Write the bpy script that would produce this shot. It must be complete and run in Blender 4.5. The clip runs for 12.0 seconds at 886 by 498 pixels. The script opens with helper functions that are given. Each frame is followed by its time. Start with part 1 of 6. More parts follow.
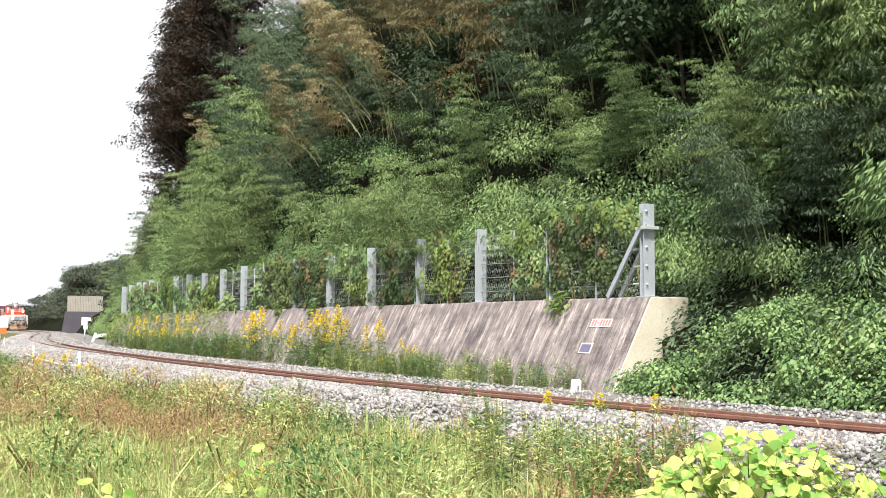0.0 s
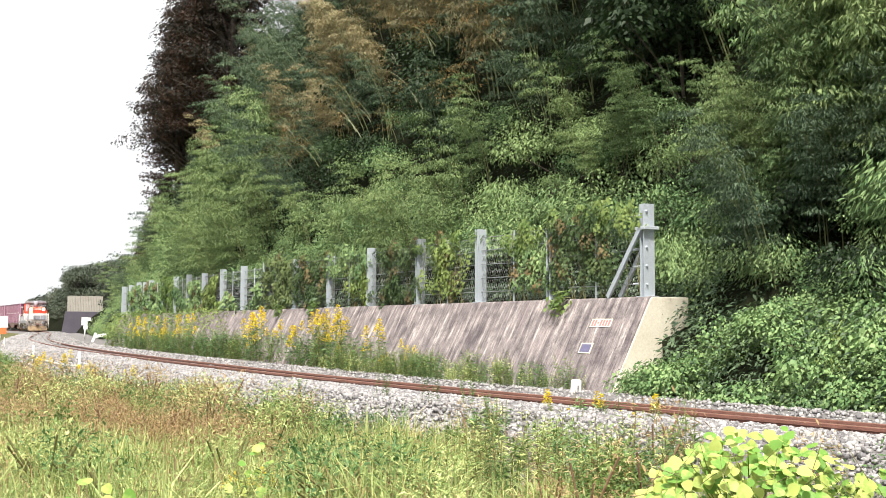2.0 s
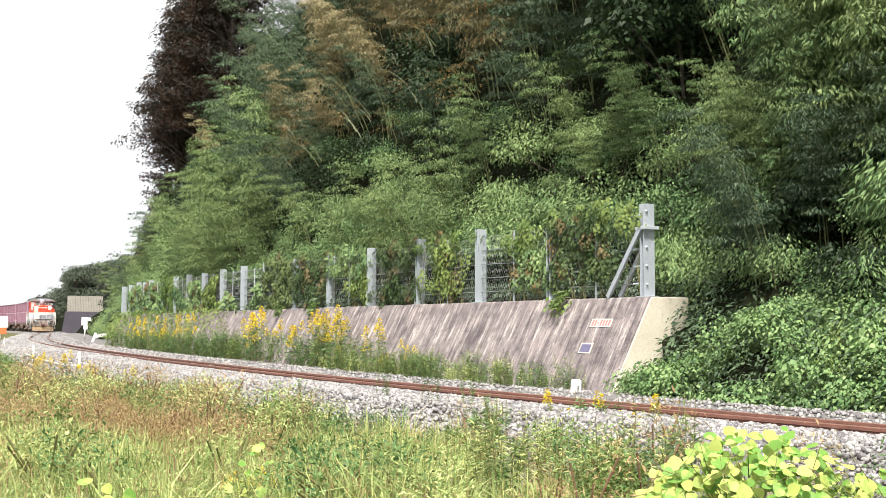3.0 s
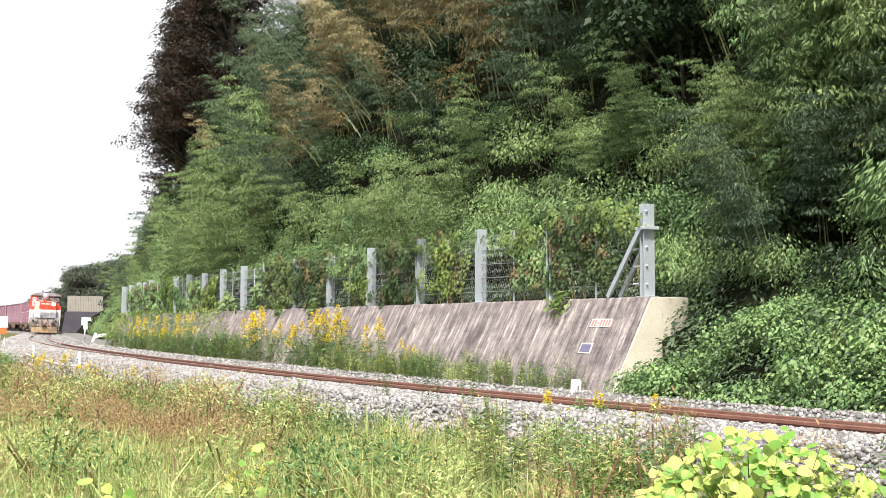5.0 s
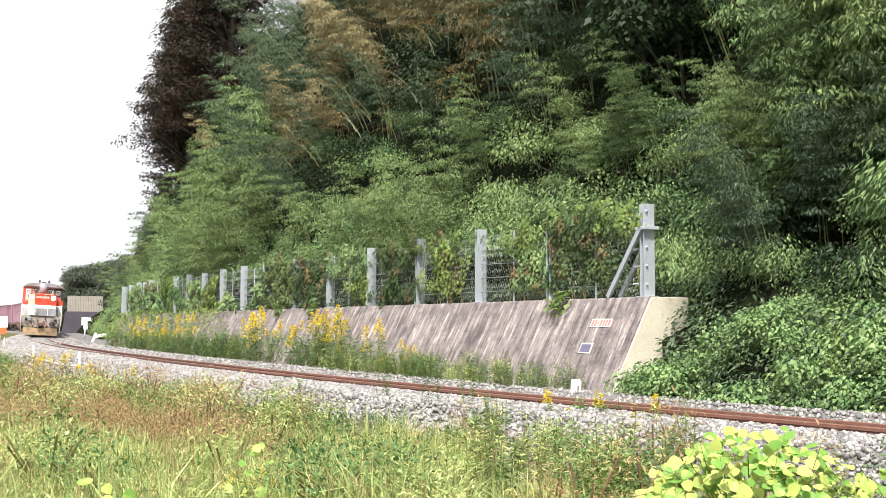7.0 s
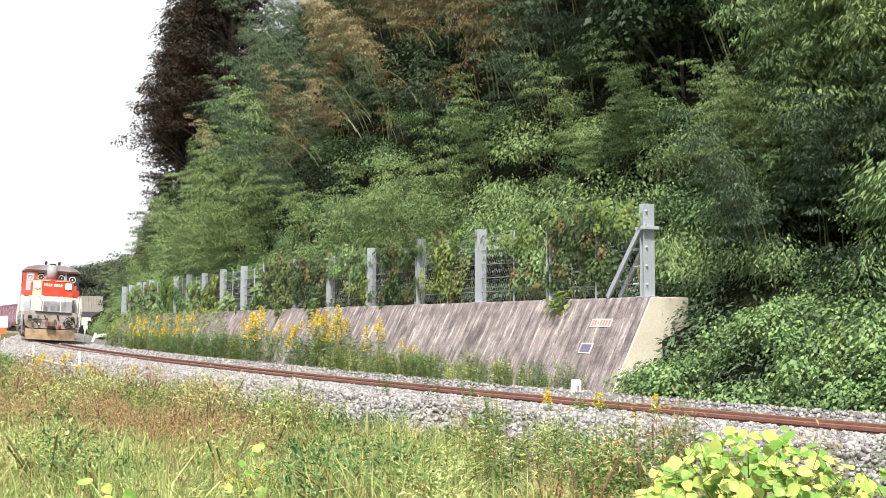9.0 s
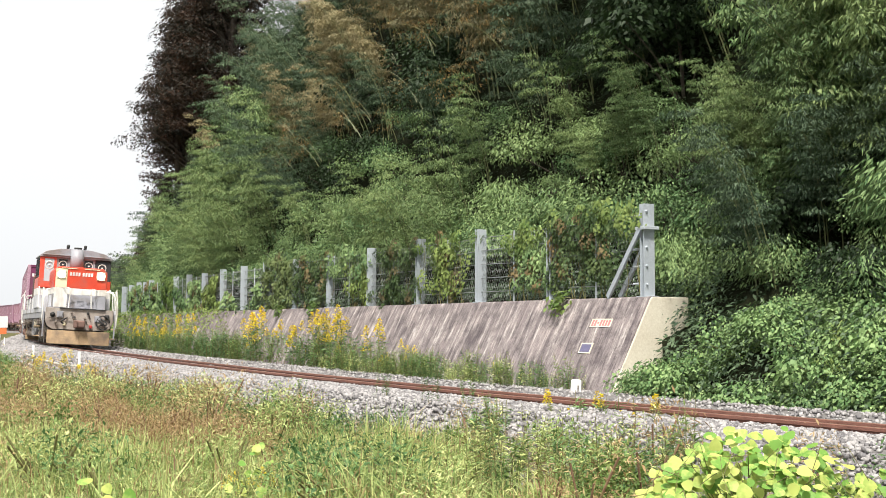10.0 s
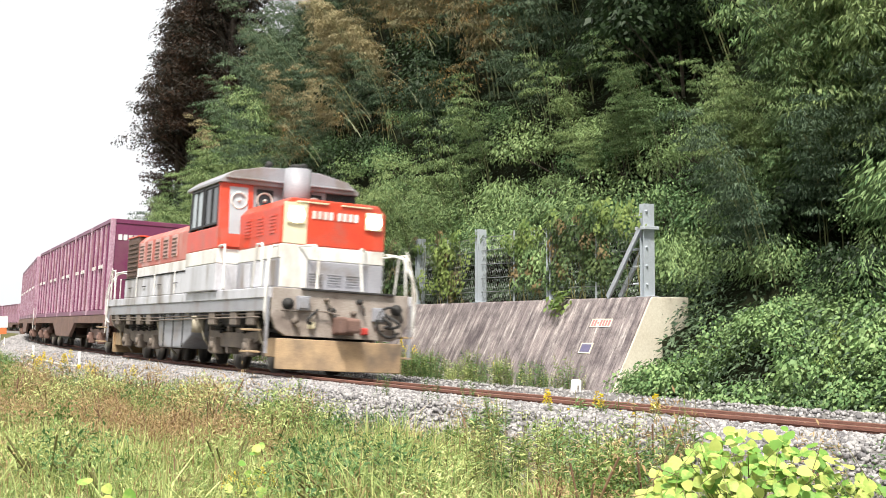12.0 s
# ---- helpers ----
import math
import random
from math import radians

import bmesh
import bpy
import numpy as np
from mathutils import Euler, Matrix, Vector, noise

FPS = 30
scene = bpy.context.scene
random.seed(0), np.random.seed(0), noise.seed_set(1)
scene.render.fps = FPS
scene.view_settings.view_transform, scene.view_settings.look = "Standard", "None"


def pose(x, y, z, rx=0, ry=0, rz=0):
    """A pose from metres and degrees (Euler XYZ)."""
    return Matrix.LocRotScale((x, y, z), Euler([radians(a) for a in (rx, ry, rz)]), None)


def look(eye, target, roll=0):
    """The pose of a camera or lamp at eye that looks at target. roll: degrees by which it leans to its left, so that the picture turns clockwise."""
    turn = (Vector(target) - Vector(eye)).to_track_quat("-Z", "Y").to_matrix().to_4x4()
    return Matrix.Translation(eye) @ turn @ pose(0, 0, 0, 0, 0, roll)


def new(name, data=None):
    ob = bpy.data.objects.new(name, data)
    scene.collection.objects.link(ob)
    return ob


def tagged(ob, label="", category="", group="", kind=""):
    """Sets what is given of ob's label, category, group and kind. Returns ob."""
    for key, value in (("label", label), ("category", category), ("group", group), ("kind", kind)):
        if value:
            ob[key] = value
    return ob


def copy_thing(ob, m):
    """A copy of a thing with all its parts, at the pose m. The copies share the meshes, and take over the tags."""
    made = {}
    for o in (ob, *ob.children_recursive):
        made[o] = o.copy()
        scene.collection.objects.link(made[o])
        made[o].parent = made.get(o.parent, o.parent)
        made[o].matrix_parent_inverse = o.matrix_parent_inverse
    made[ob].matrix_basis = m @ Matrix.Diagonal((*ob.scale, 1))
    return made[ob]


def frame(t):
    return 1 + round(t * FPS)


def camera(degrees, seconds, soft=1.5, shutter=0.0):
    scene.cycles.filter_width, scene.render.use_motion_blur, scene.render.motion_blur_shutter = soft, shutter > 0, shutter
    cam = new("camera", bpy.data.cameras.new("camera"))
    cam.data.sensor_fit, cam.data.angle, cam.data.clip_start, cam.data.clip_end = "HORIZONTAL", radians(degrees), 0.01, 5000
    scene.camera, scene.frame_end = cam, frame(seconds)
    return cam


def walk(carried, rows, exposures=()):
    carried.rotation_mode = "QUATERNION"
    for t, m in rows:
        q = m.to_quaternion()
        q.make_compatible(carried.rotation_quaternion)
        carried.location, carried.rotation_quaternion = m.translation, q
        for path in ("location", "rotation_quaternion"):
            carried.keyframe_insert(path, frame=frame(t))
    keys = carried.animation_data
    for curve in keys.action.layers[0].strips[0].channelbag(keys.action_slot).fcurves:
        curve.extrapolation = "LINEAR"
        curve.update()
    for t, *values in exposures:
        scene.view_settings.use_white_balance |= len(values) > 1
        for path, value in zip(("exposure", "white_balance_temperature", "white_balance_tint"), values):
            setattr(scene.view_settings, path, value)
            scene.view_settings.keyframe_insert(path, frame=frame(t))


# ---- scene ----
# ---- camera ----
cam = camera(40.24, 12.0, soft=0.85, shutter=0.35)
EYE_Z = 0.871
CAM_POSE = pose(0, 0, EYE_Z, 93.742, 0, 0) @ pose(0, 0, 0, 0, 0, 0.507)
walk(cam, [(0.0, CAM_POSE), (12.0, CAM_POSE)],
     exposures=[(0.0, 0.95), (7.2, 0.95), (9.0, 0.86), (10.0, 0.72), (11.0, 0.7), (12.0, 0.84)])

# ---- world, sun, exposure ----
SUN_ELEV, SUN_AZ = 60.0, 188.0  # degrees; azimuth clockwise from +y


def make_world():
    w = bpy.data.worlds.new("overcast_sky")
    w.use_nodes = True
    nt = w.node_tree
    nt.nodes.clear()
    sky = nt.nodes.new("ShaderNodeTexSky")
    sky.sky_type, sky.sun_disc = "NISHITA", False
    sky.sun_elevation, sky.sun_rotation = radians(SUN_ELEV), radians(SUN_AZ)
    sky.air_density, sky.dust_density, sky.ozone_density = 1.0, 4.0, 1.0
    hsv = nt.nodes.new("ShaderNodeHueSaturation")
    hsv.inputs["Saturation"].default_value = 0.04
    mix = nt.nodes.new("ShaderNodeMix")
    mix.data_type = "RGBA"
    mix.inputs["Factor"].default_value = 0.7
    mix.inputs["B"].default_value = (10.4, 10.6, 10.8, 1)
    bg = nt.nodes.new("ShaderNodeBackground")
    bg.inputs["Strength"].default_value = 0.073
    out = nt.nodes.new("ShaderNodeOutputWorld")
    nt.links.new(sky.outputs[0], hsv.inputs["Color"])
    nt.links.new(hsv.outputs[0], mix.inputs["A"])
    nt.links.new(mix.outputs["Result"], bg.inputs[0])
    nt.links.new(bg.outputs[0], out.inputs[0])
    scene.world = w


make_world()
sun = new("sun", bpy.data.lights.new("sun", "SUN"))
sun.data.energy, sun.data.angle, sun.data.color = 4.2, radians(10), (1.0, 0.955, 0.88)
_a, _e = radians(SUN_AZ), radians(SUN_ELEV)
sun.matrix_world = look((math.sin(_a) * math.cos(_e) * 60, math.cos(_a) * math.cos(_e) * 60, math.sin(_e) * 60), (0, 0, 0))


# ---- materials ----
def material(name, col, col2=None, rough=0.7, metal=0.0, scale=6.0, fine=60.0, bump=0.2, streak=0.0, rand=0.0, island=0.0,
             stain=None, stain_at=0.6, trans=0.0, spec=0.5):
    """A procedural surface: two colours mixed by coarse and fine noise, with optional stains, streaks and variation."""
    m = bpy.data.materials.new(name)
    m.use_nodes = True
    nt = m.node_tree
    N, L = nt.nodes, nt.links
    b = N["Principled BSDF"]
    col2 = col2 or tuple(c * 0.7 for c in col)
    tc = N.new("ShaderNodeTexCoord")
    mp = N.new("ShaderNodeMapping")
    L.new(tc.outputs["Object"], mp.inputs["Vector"])
    if streak:
        mp.inputs["Scale"].default_value = (1, 1, streak)
    n1, n2 = N.new("ShaderNodeTexNoise"), N.new("ShaderNodeTexNoise")
    for n, s, d in ((n1, scale, 5), (n2, fine, 3)):
        L.new(mp.outputs[0], n.inputs["Vector"])
        n.inputs["Scale"].default_value, n.inputs["Detail"].default_value = s, d
    add = N.new("ShaderNodeMath")
    add.operation = "ADD"
    L.new(n1.outputs["Fac"], add.inputs[0])
    L.new(n2.outputs["Fac"], add.inputs[1])
    last = add.outputs[0]
    for amount, socket in ((rand, "obj"), (island, "isl")):
        if amount:
            src = N.new("ShaderNodeObjectInfo").outputs["Random"] if socket == "obj" else N.new("ShaderNodeNewGeometry").outputs["Random Per Island"]
            mul = N.new("ShaderNodeMath")
            mul.operation = "MULTIPLY_ADD"
            mul.inputs[1].default_value = amount
            L.new(src, mul.inputs[0])
            L.new(last, mul.inputs[2])
            sub = N.new("ShaderNodeMath")
            sub.operation = "SUBTRACT"
            sub.inputs[1].default_value = amount / 2
            L.new(mul.outputs[0], sub.inputs[0])
            last = sub.outputs[0]
    mr = N.new("ShaderNodeMapRange")
    mr.inputs["From Min"].default_value, mr.inputs["From Max"].default_value = 0.65, 1.35
    L.new(last, mr.inputs["Value"])
    mx = N.new("ShaderNodeMix")
    mx.data_type = "RGBA"
    mx.inputs["A"].default_value, mx.inputs["B"].default_value = (*col2, 1), (*col, 1)
    L.new(mr.outputs[0], mx.inputs["Factor"])
    res = mx.outputs["Result"]
    if stain:
        n3 = N.new("ShaderNodeTexNoise")
        L.new(mp.outputs[0], n3.inputs["Vector"])
        n3.inputs["Scale"].default_value, n3.inputs["Detail"].default_value = scale * 0.6, 8
        r3 = N.new("ShaderNodeMapRange")
        r3.inputs["From Min"].default_value, r3.inputs["From Max"].default_value = stain_at - 0.1, stain_at + 0.1
        L.new(n3.outputs["Fac"], r3.inputs["Value"])
        m3 = N.new("ShaderNodeMix")
        m3.data_type = "RGBA"
        m3.inputs["B"].default_value = (*stain, 1)
        L.new(r3.outputs[0], m3.inputs["Factor"])
        L.new(res, m3.inputs["A"])
        res = m3.outputs["Result"]
    L.new(res, b.inputs["Base Color"])
    b.inputs["Roughness"].default_value, b.inputs["Metallic"].default_value = rough, metal
    b.inputs["Specular IOR Level"].default_value = spec
    if bump:
        bp = N.new("ShaderNodeBump")
        bp.inputs["Strength"].default_value, bp.inputs["Distance"].default_value = bump, 0.02
        L.new(n2.outputs["Fac"], bp.inputs["Height"])
        L.new(bp.outputs[0], b.inputs["Normal"])
    if trans:
        out = N["Material Output"]
        tr = N.new("ShaderNodeBsdfTranslucent")
        L.new(res, tr.inputs["Color"])
        ms = N.new("ShaderNodeMixShader")
        ms.inputs[0].default_value = trans
        L.new(b.outputs[0], ms.inputs[1])
        L.new(tr.outputs[0], ms.inputs[2])
        L.new(ms.outputs[0], out.inputs["Surface"])
    return m


def glow(name, col, strength):
    m = bpy.data.materials.new(name)
    m.use_nodes = True
    b = m.node_tree.nodes["Principled BSDF"]
    b.inputs["Base Color"].default_value = (*col, 1)
    b.inputs["Emission Color"].default_value = (*col, 1)
    b.inputs["Emission Strength"].default_value = strength
    return m


# ---- mesh helpers ----
def mesh_object(name, bm, mat):
    me = bpy.data.meshes.new(name)
    bm.to_mesh(me)
    bm.free()
    for m in mat if isinstance(mat, (list, tuple)) else [mat]:
        me.materials.append(m)
    return new(name, me)


def part(name, bm, mat, parent, label="", m=None):
    ob = mesh_object(name, bm, mat)
    ob.parent = parent
    if m is not None:
        ob.matrix_basis = m
    return tagged(ob, label) if label else ob


def thing(name, label, category, group="", m=None, kind=""):
    ob = new(name)
    ob.empty_display_size = 0.1
    if m is not None:
        ob.matrix_basis = m
    return tagged(ob, label, category, group, kind)


def box(bm, x0, x1, y0, y1, z0, z1, bevel=0.0, mi=0):
    vs = [bm.verts.new(p) for p in ((x0, y0, z0), (x1, y0, z0), (x1, y1, z0), (x0, y1, z0), (x0, y0, z1), (x1, y0, z1), (x1, y1, z1), (x0, y1, z1))]
    fs = [bm.faces.new([vs[i] for i in q]) for q in ((3, 2, 1, 0), (4, 5, 6, 7), (0, 1, 5, 4), (1, 2, 6, 5), (2, 3, 7, 6), (3, 0, 4, 7))]
    for f in fs:
        f.material_index = mi
    if bevel:
        es = list({e for f in fs for e in f.edges})
        bmesh.ops.bevel(bm, geom=es, offset=bevel, segments=2, affect="EDGES", profile=0.5)
    return fs


def prism(bm, pts, a, b, axis="y", bevel=0.0, mi=0):
    """A closed outline, pulled from a to b along an axis. Outline in the other two axes, in xyz order."""
    def at(p, k):
        return {"x": (k, p[0], p[1]), "y": (p[0], k, p[1]), "z": (p[0], p[1], k)}[axis]
    lo = [bm.verts.new(at(p, a)) for p in pts]
    hi = [bm.verts.new(at(p, b)) for p in pts]
    n = len(pts)
    fs = [bm.faces.new(lo[::-1]), bm.faces.new(hi)]
    fs += [bm.faces.new((lo[i], lo[(i + 1) % n], hi[(i + 1) % n], hi[i])) for i in range(n)]
    bmesh.ops.recalc_face_normals(bm, faces=fs)
    for f in fs:
        f.material_index = mi
    if bevel:
        bmesh.ops.bevel(bm, geom=list({e for f in fs for e in f.edges}), offset=bevel, segments=2, affect="EDGES", profile=0.5)


def tube(bm, pts, r, n=6, r1=None, caps=True, mi=0):
    """A round bar along points, tapering from r to r1."""
    pts = [Vector(p) for p in pts]
    r1 = r if r1 is None else r1
    rings = []
    up = None
    for i, p in enumerate(pts):
        d = (pts[min(i + 1, len(pts) - 1)] - pts[max(i - 1, 0)]).normalized()
        ref = Vector((0, 0, 1)) if abs(d.z) < 0.9 else Vector((1, 0, 0))
        if up is None:
            up = ref
        side = d.cross(up)
        if side.length < 1e-4:
            side = d.cross(ref)
        side.normalize()
        up2 = side.cross(d).normalized()
        up = up2
        rr = r + (r1 - r) * i / max(1, len(pts) - 1)
        rings.append([bm.verts.new(p + (side * math.cos(a) + up2 * math.sin(a)) * rr) for a in (math.tau * k / n for k in range(n))])
    fs = []
    for A, B in zip(rings, rings[1:]):
        for k in range(n):
            fs.append(bm.faces.new((A[k], A[(k + 1) % n], B[(k + 1) % n], B[k])))
    if caps:
        fs += [bm.faces.new(rings[0][::-1]), bm.faces.new(rings[-1])]
    for f in fs:
        f.material_index = mi
        f.smooth = n > 6


def disc(bm, c, axis, r, h, n=20, mi=0):
    a = {"x": Vector((1, 0, 0)), "y": Vector((0, 1, 0)), "z": Vector((0, 0, 1))}[axis]
    c = Vector(c)
    tube(bm, [c - a * h / 2, c + a * h / 2], r, n, mi=mi)


def grid_mesh(fn, us, vs, name, mat):
    """A sheet over us x vs through fn(u, v)."""
    verts = [fn(u, v) for u in us for v in vs]
    n = len(vs)
    faces = [(i * n + j, (i + 1) * n + j, (i + 1) * n + j + 1, i * n + j + 1) for i in range(len(us) - 1) for j in range(n - 1)]
    me = bpy.data.meshes.new(name)
    me.from_pydata(verts, [], faces)
    me.materials.append(mat)
    for p in me.polygons:
        p.use_smooth = True
    return new(name, me)


# ---- the line of the track ----
KNOTS = (-430, -190, -165, -145, -125, -110, -95, -80, -65, -50, -35, -20, -10, 0, 10, 25, 70)
BENDS = (-0.0022, -0.00229, -0.0026, -0.00264, -0.0019, -0.00268, 0.00121, -0.00039, 0.00171, 0.00234, 0.0025, 0.00307, 0.00191, 0.00779, 0.00788, 0.00689, 0.0069)
DS = 0.5
S = np.arange(-430, 70.01, DS)
_k = np.interp(S, KNOTS, BENDS)
_th = np.concatenate([[0], np.cumsum((_k[1:] + _k[:-1]) / 2 * DS)])
_i0 = int(np.argmin(abs(S)))
TH = _th - _th[_i0] + radians(-61.27)
_cx = np.concatenate([[0], np.cumsum(np.cos((TH[1:] + TH[:-1]) / 2) * DS)])
_cy = np.concatenate([[0], np.cumsum(np.sin((TH[1:] + TH[:-1]) / 2) * DS)])
CX, CY = _cx - _cx[_i0] - 1.697, _cy - _cy[_i0] + 20.6


RAIL_Z = 0.014


def heading(s):
    return float(np.interp(s, S, TH))


def cant(s):
    """Superelevation in degrees; the hill side is lower."""
    return float(np.interp(s, (-140, -85, 70), (-1.5, 3.3, 3.3)))


def at(s, v=0.0, z=0.0):
    """A point at s along the track, v to the hill side of its middle, and z over the rails."""
    th = heading(s)
    return Vector((float(np.interp(s, S, CX)) - math.sin(th) * v, float(np.interp(s, S, CY)) + math.cos(th) * v, z))


def track_pose(s, z=0.0, v=0.0):
    th = heading(s)
    p = at(s, v)
    return pose(p.x, p.y, z, -cant(s), 0, math.degrees(th))


def car_pose(s, a, b):
    """The pose of a car whose front is at s and whose bogies stand a and b behind it."""
    pa, pb = at(s - a), at(s - b)
    d = (pa - pb).normalized()
    p = pa + d * a
    return pose(p.x, p.y, RAIL_Z, -0.78 * cant(s - (a + b) / 2), 0, math.degrees(math.atan2(d.y, d.x)))


SPEED = 14.016


def front(t):
    return SPEED * (t - 12.0)
# ---- surfaces of the place ----
M_SOIL = material("soil_and_litter", (0.13, 0.12, 0.05), (0.06, 0.065, 0.025), 0.95, scale=1.2, fine=30, bump=0.5, spec=0.1)
# Litter colour is near black so that gaps in the foliage read as shade.
M_LITTER = material("litter_darkened_for_shade", (0.014, 0.016, 0.008), (0.007, 0.009, 0.004), 0.95, scale=1.5, fine=25, bump=0.6, spec=0.05)
M_BED = material("ballast_fines", (0.2, 0.185, 0.18), (0.1, 0.095, 0.09), 0.95, scale=8, fine=70, bump=0.6)
M_STONE = material("ballast_stone", (0.41, 0.39, 0.38), (0.16, 0.152, 0.155), 0.88, scale=5, fine=60, island=0.75, bump=0.3, spec=0.3)
M_RUST = material("rail_rust", (0.24, 0.105, 0.075), (0.13, 0.055, 0.04), 0.7, scale=4, fine=90, bump=0.3)
M_RAILTOP = material("worn_rail_head", (0.36, 0.21, 0.165), (0.25, 0.13, 0.095), 0.35, 0.5, scale=3, fine=60, bump=0.1)
M_SLEEPER = material("old_sleeper_wood", (0.12, 0.09, 0.07), (0.06, 0.045, 0.035), 0.9, scale=4, fine=50, bump=0.4)
M_STEEL = material("galvanized_steel", (0.52, 0.56, 0.6), (0.42, 0.46, 0.5), 0.55, 0.35, scale=5, fine=50, bump=0.08, rand=0.4)
M_WIRE = material("fence_wire", (0.3, 0.32, 0.32), (0.2, 0.21, 0.21), 0.5, 0.4, bump=0)
M_PALE = material("pale_paint_and_lit_end", (0.72, 0.67, 0.55), (0.55, 0.49, 0.38), 0.9, scale=2, fine=40, stain=(0.4, 0.34, 0.24), stain_at=0.66)
M_WHITE = material("white_paint", (0.8, 0.8, 0.78), (0.66, 0.66, 0.63), 0.5, scale=9, bump=0.05)
M_YELLOW = material("yellow_band", (0.75, 0.55, 0.03), (0.6, 0.42, 0.02), 0.5, bump=0.05)
M_ORANGE = material("orange_plate", (0.75, 0.2, 0.06), (0.6, 0.15, 0.05), 0.5, bump=0.05)
M_SLATE = material("slate_blue_plate", (0.14, 0.13, 0.22), (0.1, 0.09, 0.17), 0.5, bump=0.05)
M_PINK = material("faded_red_marks", (0.5, 0.2, 0.2), (0.4, 0.15, 0.15), 0.6, bump=0)
M_FARWALL = material("dark_far_wall", (0.1, 0.09, 0.11), (0.07, 0.06, 0.08), 0.9, scale=1)
M_FARFENCE = material("weathered_board_fence", (0.42, 0.39, 0.34), (0.3, 0.27, 0.23), 0.9, scale=2)
M_ROPE = material("pale_rope", (0.7, 0.68, 0.62), (0.55, 0.53, 0.48), 0.9, bump=0)


def concrete_material():
    """Old retaining-wall concrete with long slanting rain streaks, dark lichen and a pale ground."""
    m = bpy.data.materials.new("rain_streaked_concrete")
    m.use_nodes = True
    nt = m.node_tree
    N, L = nt.nodes, nt.links
    b = N["Principled BSDF"]
    tc = N.new("ShaderNodeTexCoord")
    def noise_at(scale_xyz, scale, detail, rough=0.6):
        mp = N.new("ShaderNodeMapping")
        mp.inputs["Scale"].default_value = scale_xyz
        L.new(tc.outputs["Object"], mp.inputs["Vector"])
        n = N.new("ShaderNodeTexNoise")
        n.inputs["Scale"].default_value, n.inputs["Detail"].default_value, n.inputs["Roughness"].default_value = scale, detail, rough
        L.new(mp.outputs[0], n.inputs["Vector"])
        return n.outputs["Fac"]
    def ramp(fac, stops):
        r = N.new("ShaderNodeValToRGB")
        els = r.color_ramp.elements
        els[0].position, els[0].color = stops[0][0], (*stops[0][1], 1)
        els[1].position, els[1].color = stops[-1][0], (*stops[-1][1], 1)
        for p, c in stops[1:-1]:
            els.new(p).color = (*c, 1)
        L.new(fac, r.inputs[0])
        return r.outputs[0]
    streak = noise_at((3.2, 0.5, 0.4), 2.4, 9, 0.78)
    base = ramp(streak, ((0.38, (0.12, 0.1, 0.105)), (0.48, (0.23, 0.195, 0.195)), (0.555, (0.32, 0.28, 0.27)), (0.66, (0.66, 0.61, 0.58))))
    patch = ramp(noise_at((1, 1, 1.6), 1.7, 8, 0.7), ((0.36, (0.5, 0.48, 0.5)), (0.5, (0.85, 0.84, 0.84)), (0.64, (1.15, 1.12, 1.1))))
    mul = N.new("ShaderNodeMix")
    mul.data_type, mul.blend_type = "RGBA", "MULTIPLY"
    mul.inputs["Factor"].default_value = 1
    L.new(base, mul.inputs["A"])
    L.new(patch, mul.inputs["B"])
    spots = ramp(noise_at((1, 1, 1), 26, 3), ((0.3, (0.55, 0.52, 0.5)), (0.48, (1, 1, 1))))
    mul2 = N.new("ShaderNodeMix")
    mul2.data_type, mul2.blend_type = "RGBA", "MULTIPLY"
    mul2.inputs["Factor"].default_value = 0.8
    L.new(mul.outputs["Result"], mul2.inputs["A"])
    L.new(spots, mul2.inputs["B"])
    L.new(mul2.outputs["Result"], b.inputs["Base Color"])
    b.inputs["Roughness"].default_value = 0.92
    bp = N.new("ShaderNodeBump")
    bp.inputs["Strength"].default_value, bp.inputs["Distance"].default_value = 0.5, 0.02
    L.new(noise_at((1, 1, 1), 30, 5), bp.inputs["Height"])
    L.new(bp.outputs[0], b.inputs["Normal"])
    return m


M_CONC = concrete_material()


# ---- ground, hill, track ----
def ground():
    def z(x, y):
        r = math.hypot(x, y)
        return -0.55 + 0.06 * noise.noise((x * 0.25, y * 0.25, 0)) * min(1, r / 6) + (0.25 * min(1, max(0, (y - 45) / 60)) if x < 0 else 0)
    xs = np.unique(np.concatenate([np.linspace(-3000, -60, 14), np.linspace(-60, 40, 90), np.linspace(40, 3000, 14)]))
    ys = np.unique(np.concatenate([np.linspace(-3000, -10, 14), np.linspace(-10, 200, 120), np.linspace(200, 3000, 14)]))
    g = grid_mesh(lambda x, y: (x, y, z(x, y)), xs, ys, "ground", M_SOIL)
    tagged(g, "weedy soil beside the railway, level to the horizon", "ground", kind="structure")


HV = (4.45, 5.3, 6.3, 7.6, 9.2, 11.5, 15.0, 24.0, 60.0)
HZ = (1.36, 1.6, 3.0, 6.2, 9.6, 13.5, 17.5, 22.0, 24.0)
RV = (2.7, 3.3, 4.0, 5.4, 7.0, 9.2, 13.0, 24.0, 60.0)
RZ = (-0.35, 0.25, 0.9, 1.7, 3.2, 7.0, 13.0, 21.0, 24.0)


def hill_scale(s):
    return float(np.interp(s, (-400, -120, -88, -62, -48, 80), (0.22, 0.26, 0.4, 1.0, 1.2, 1.0)))


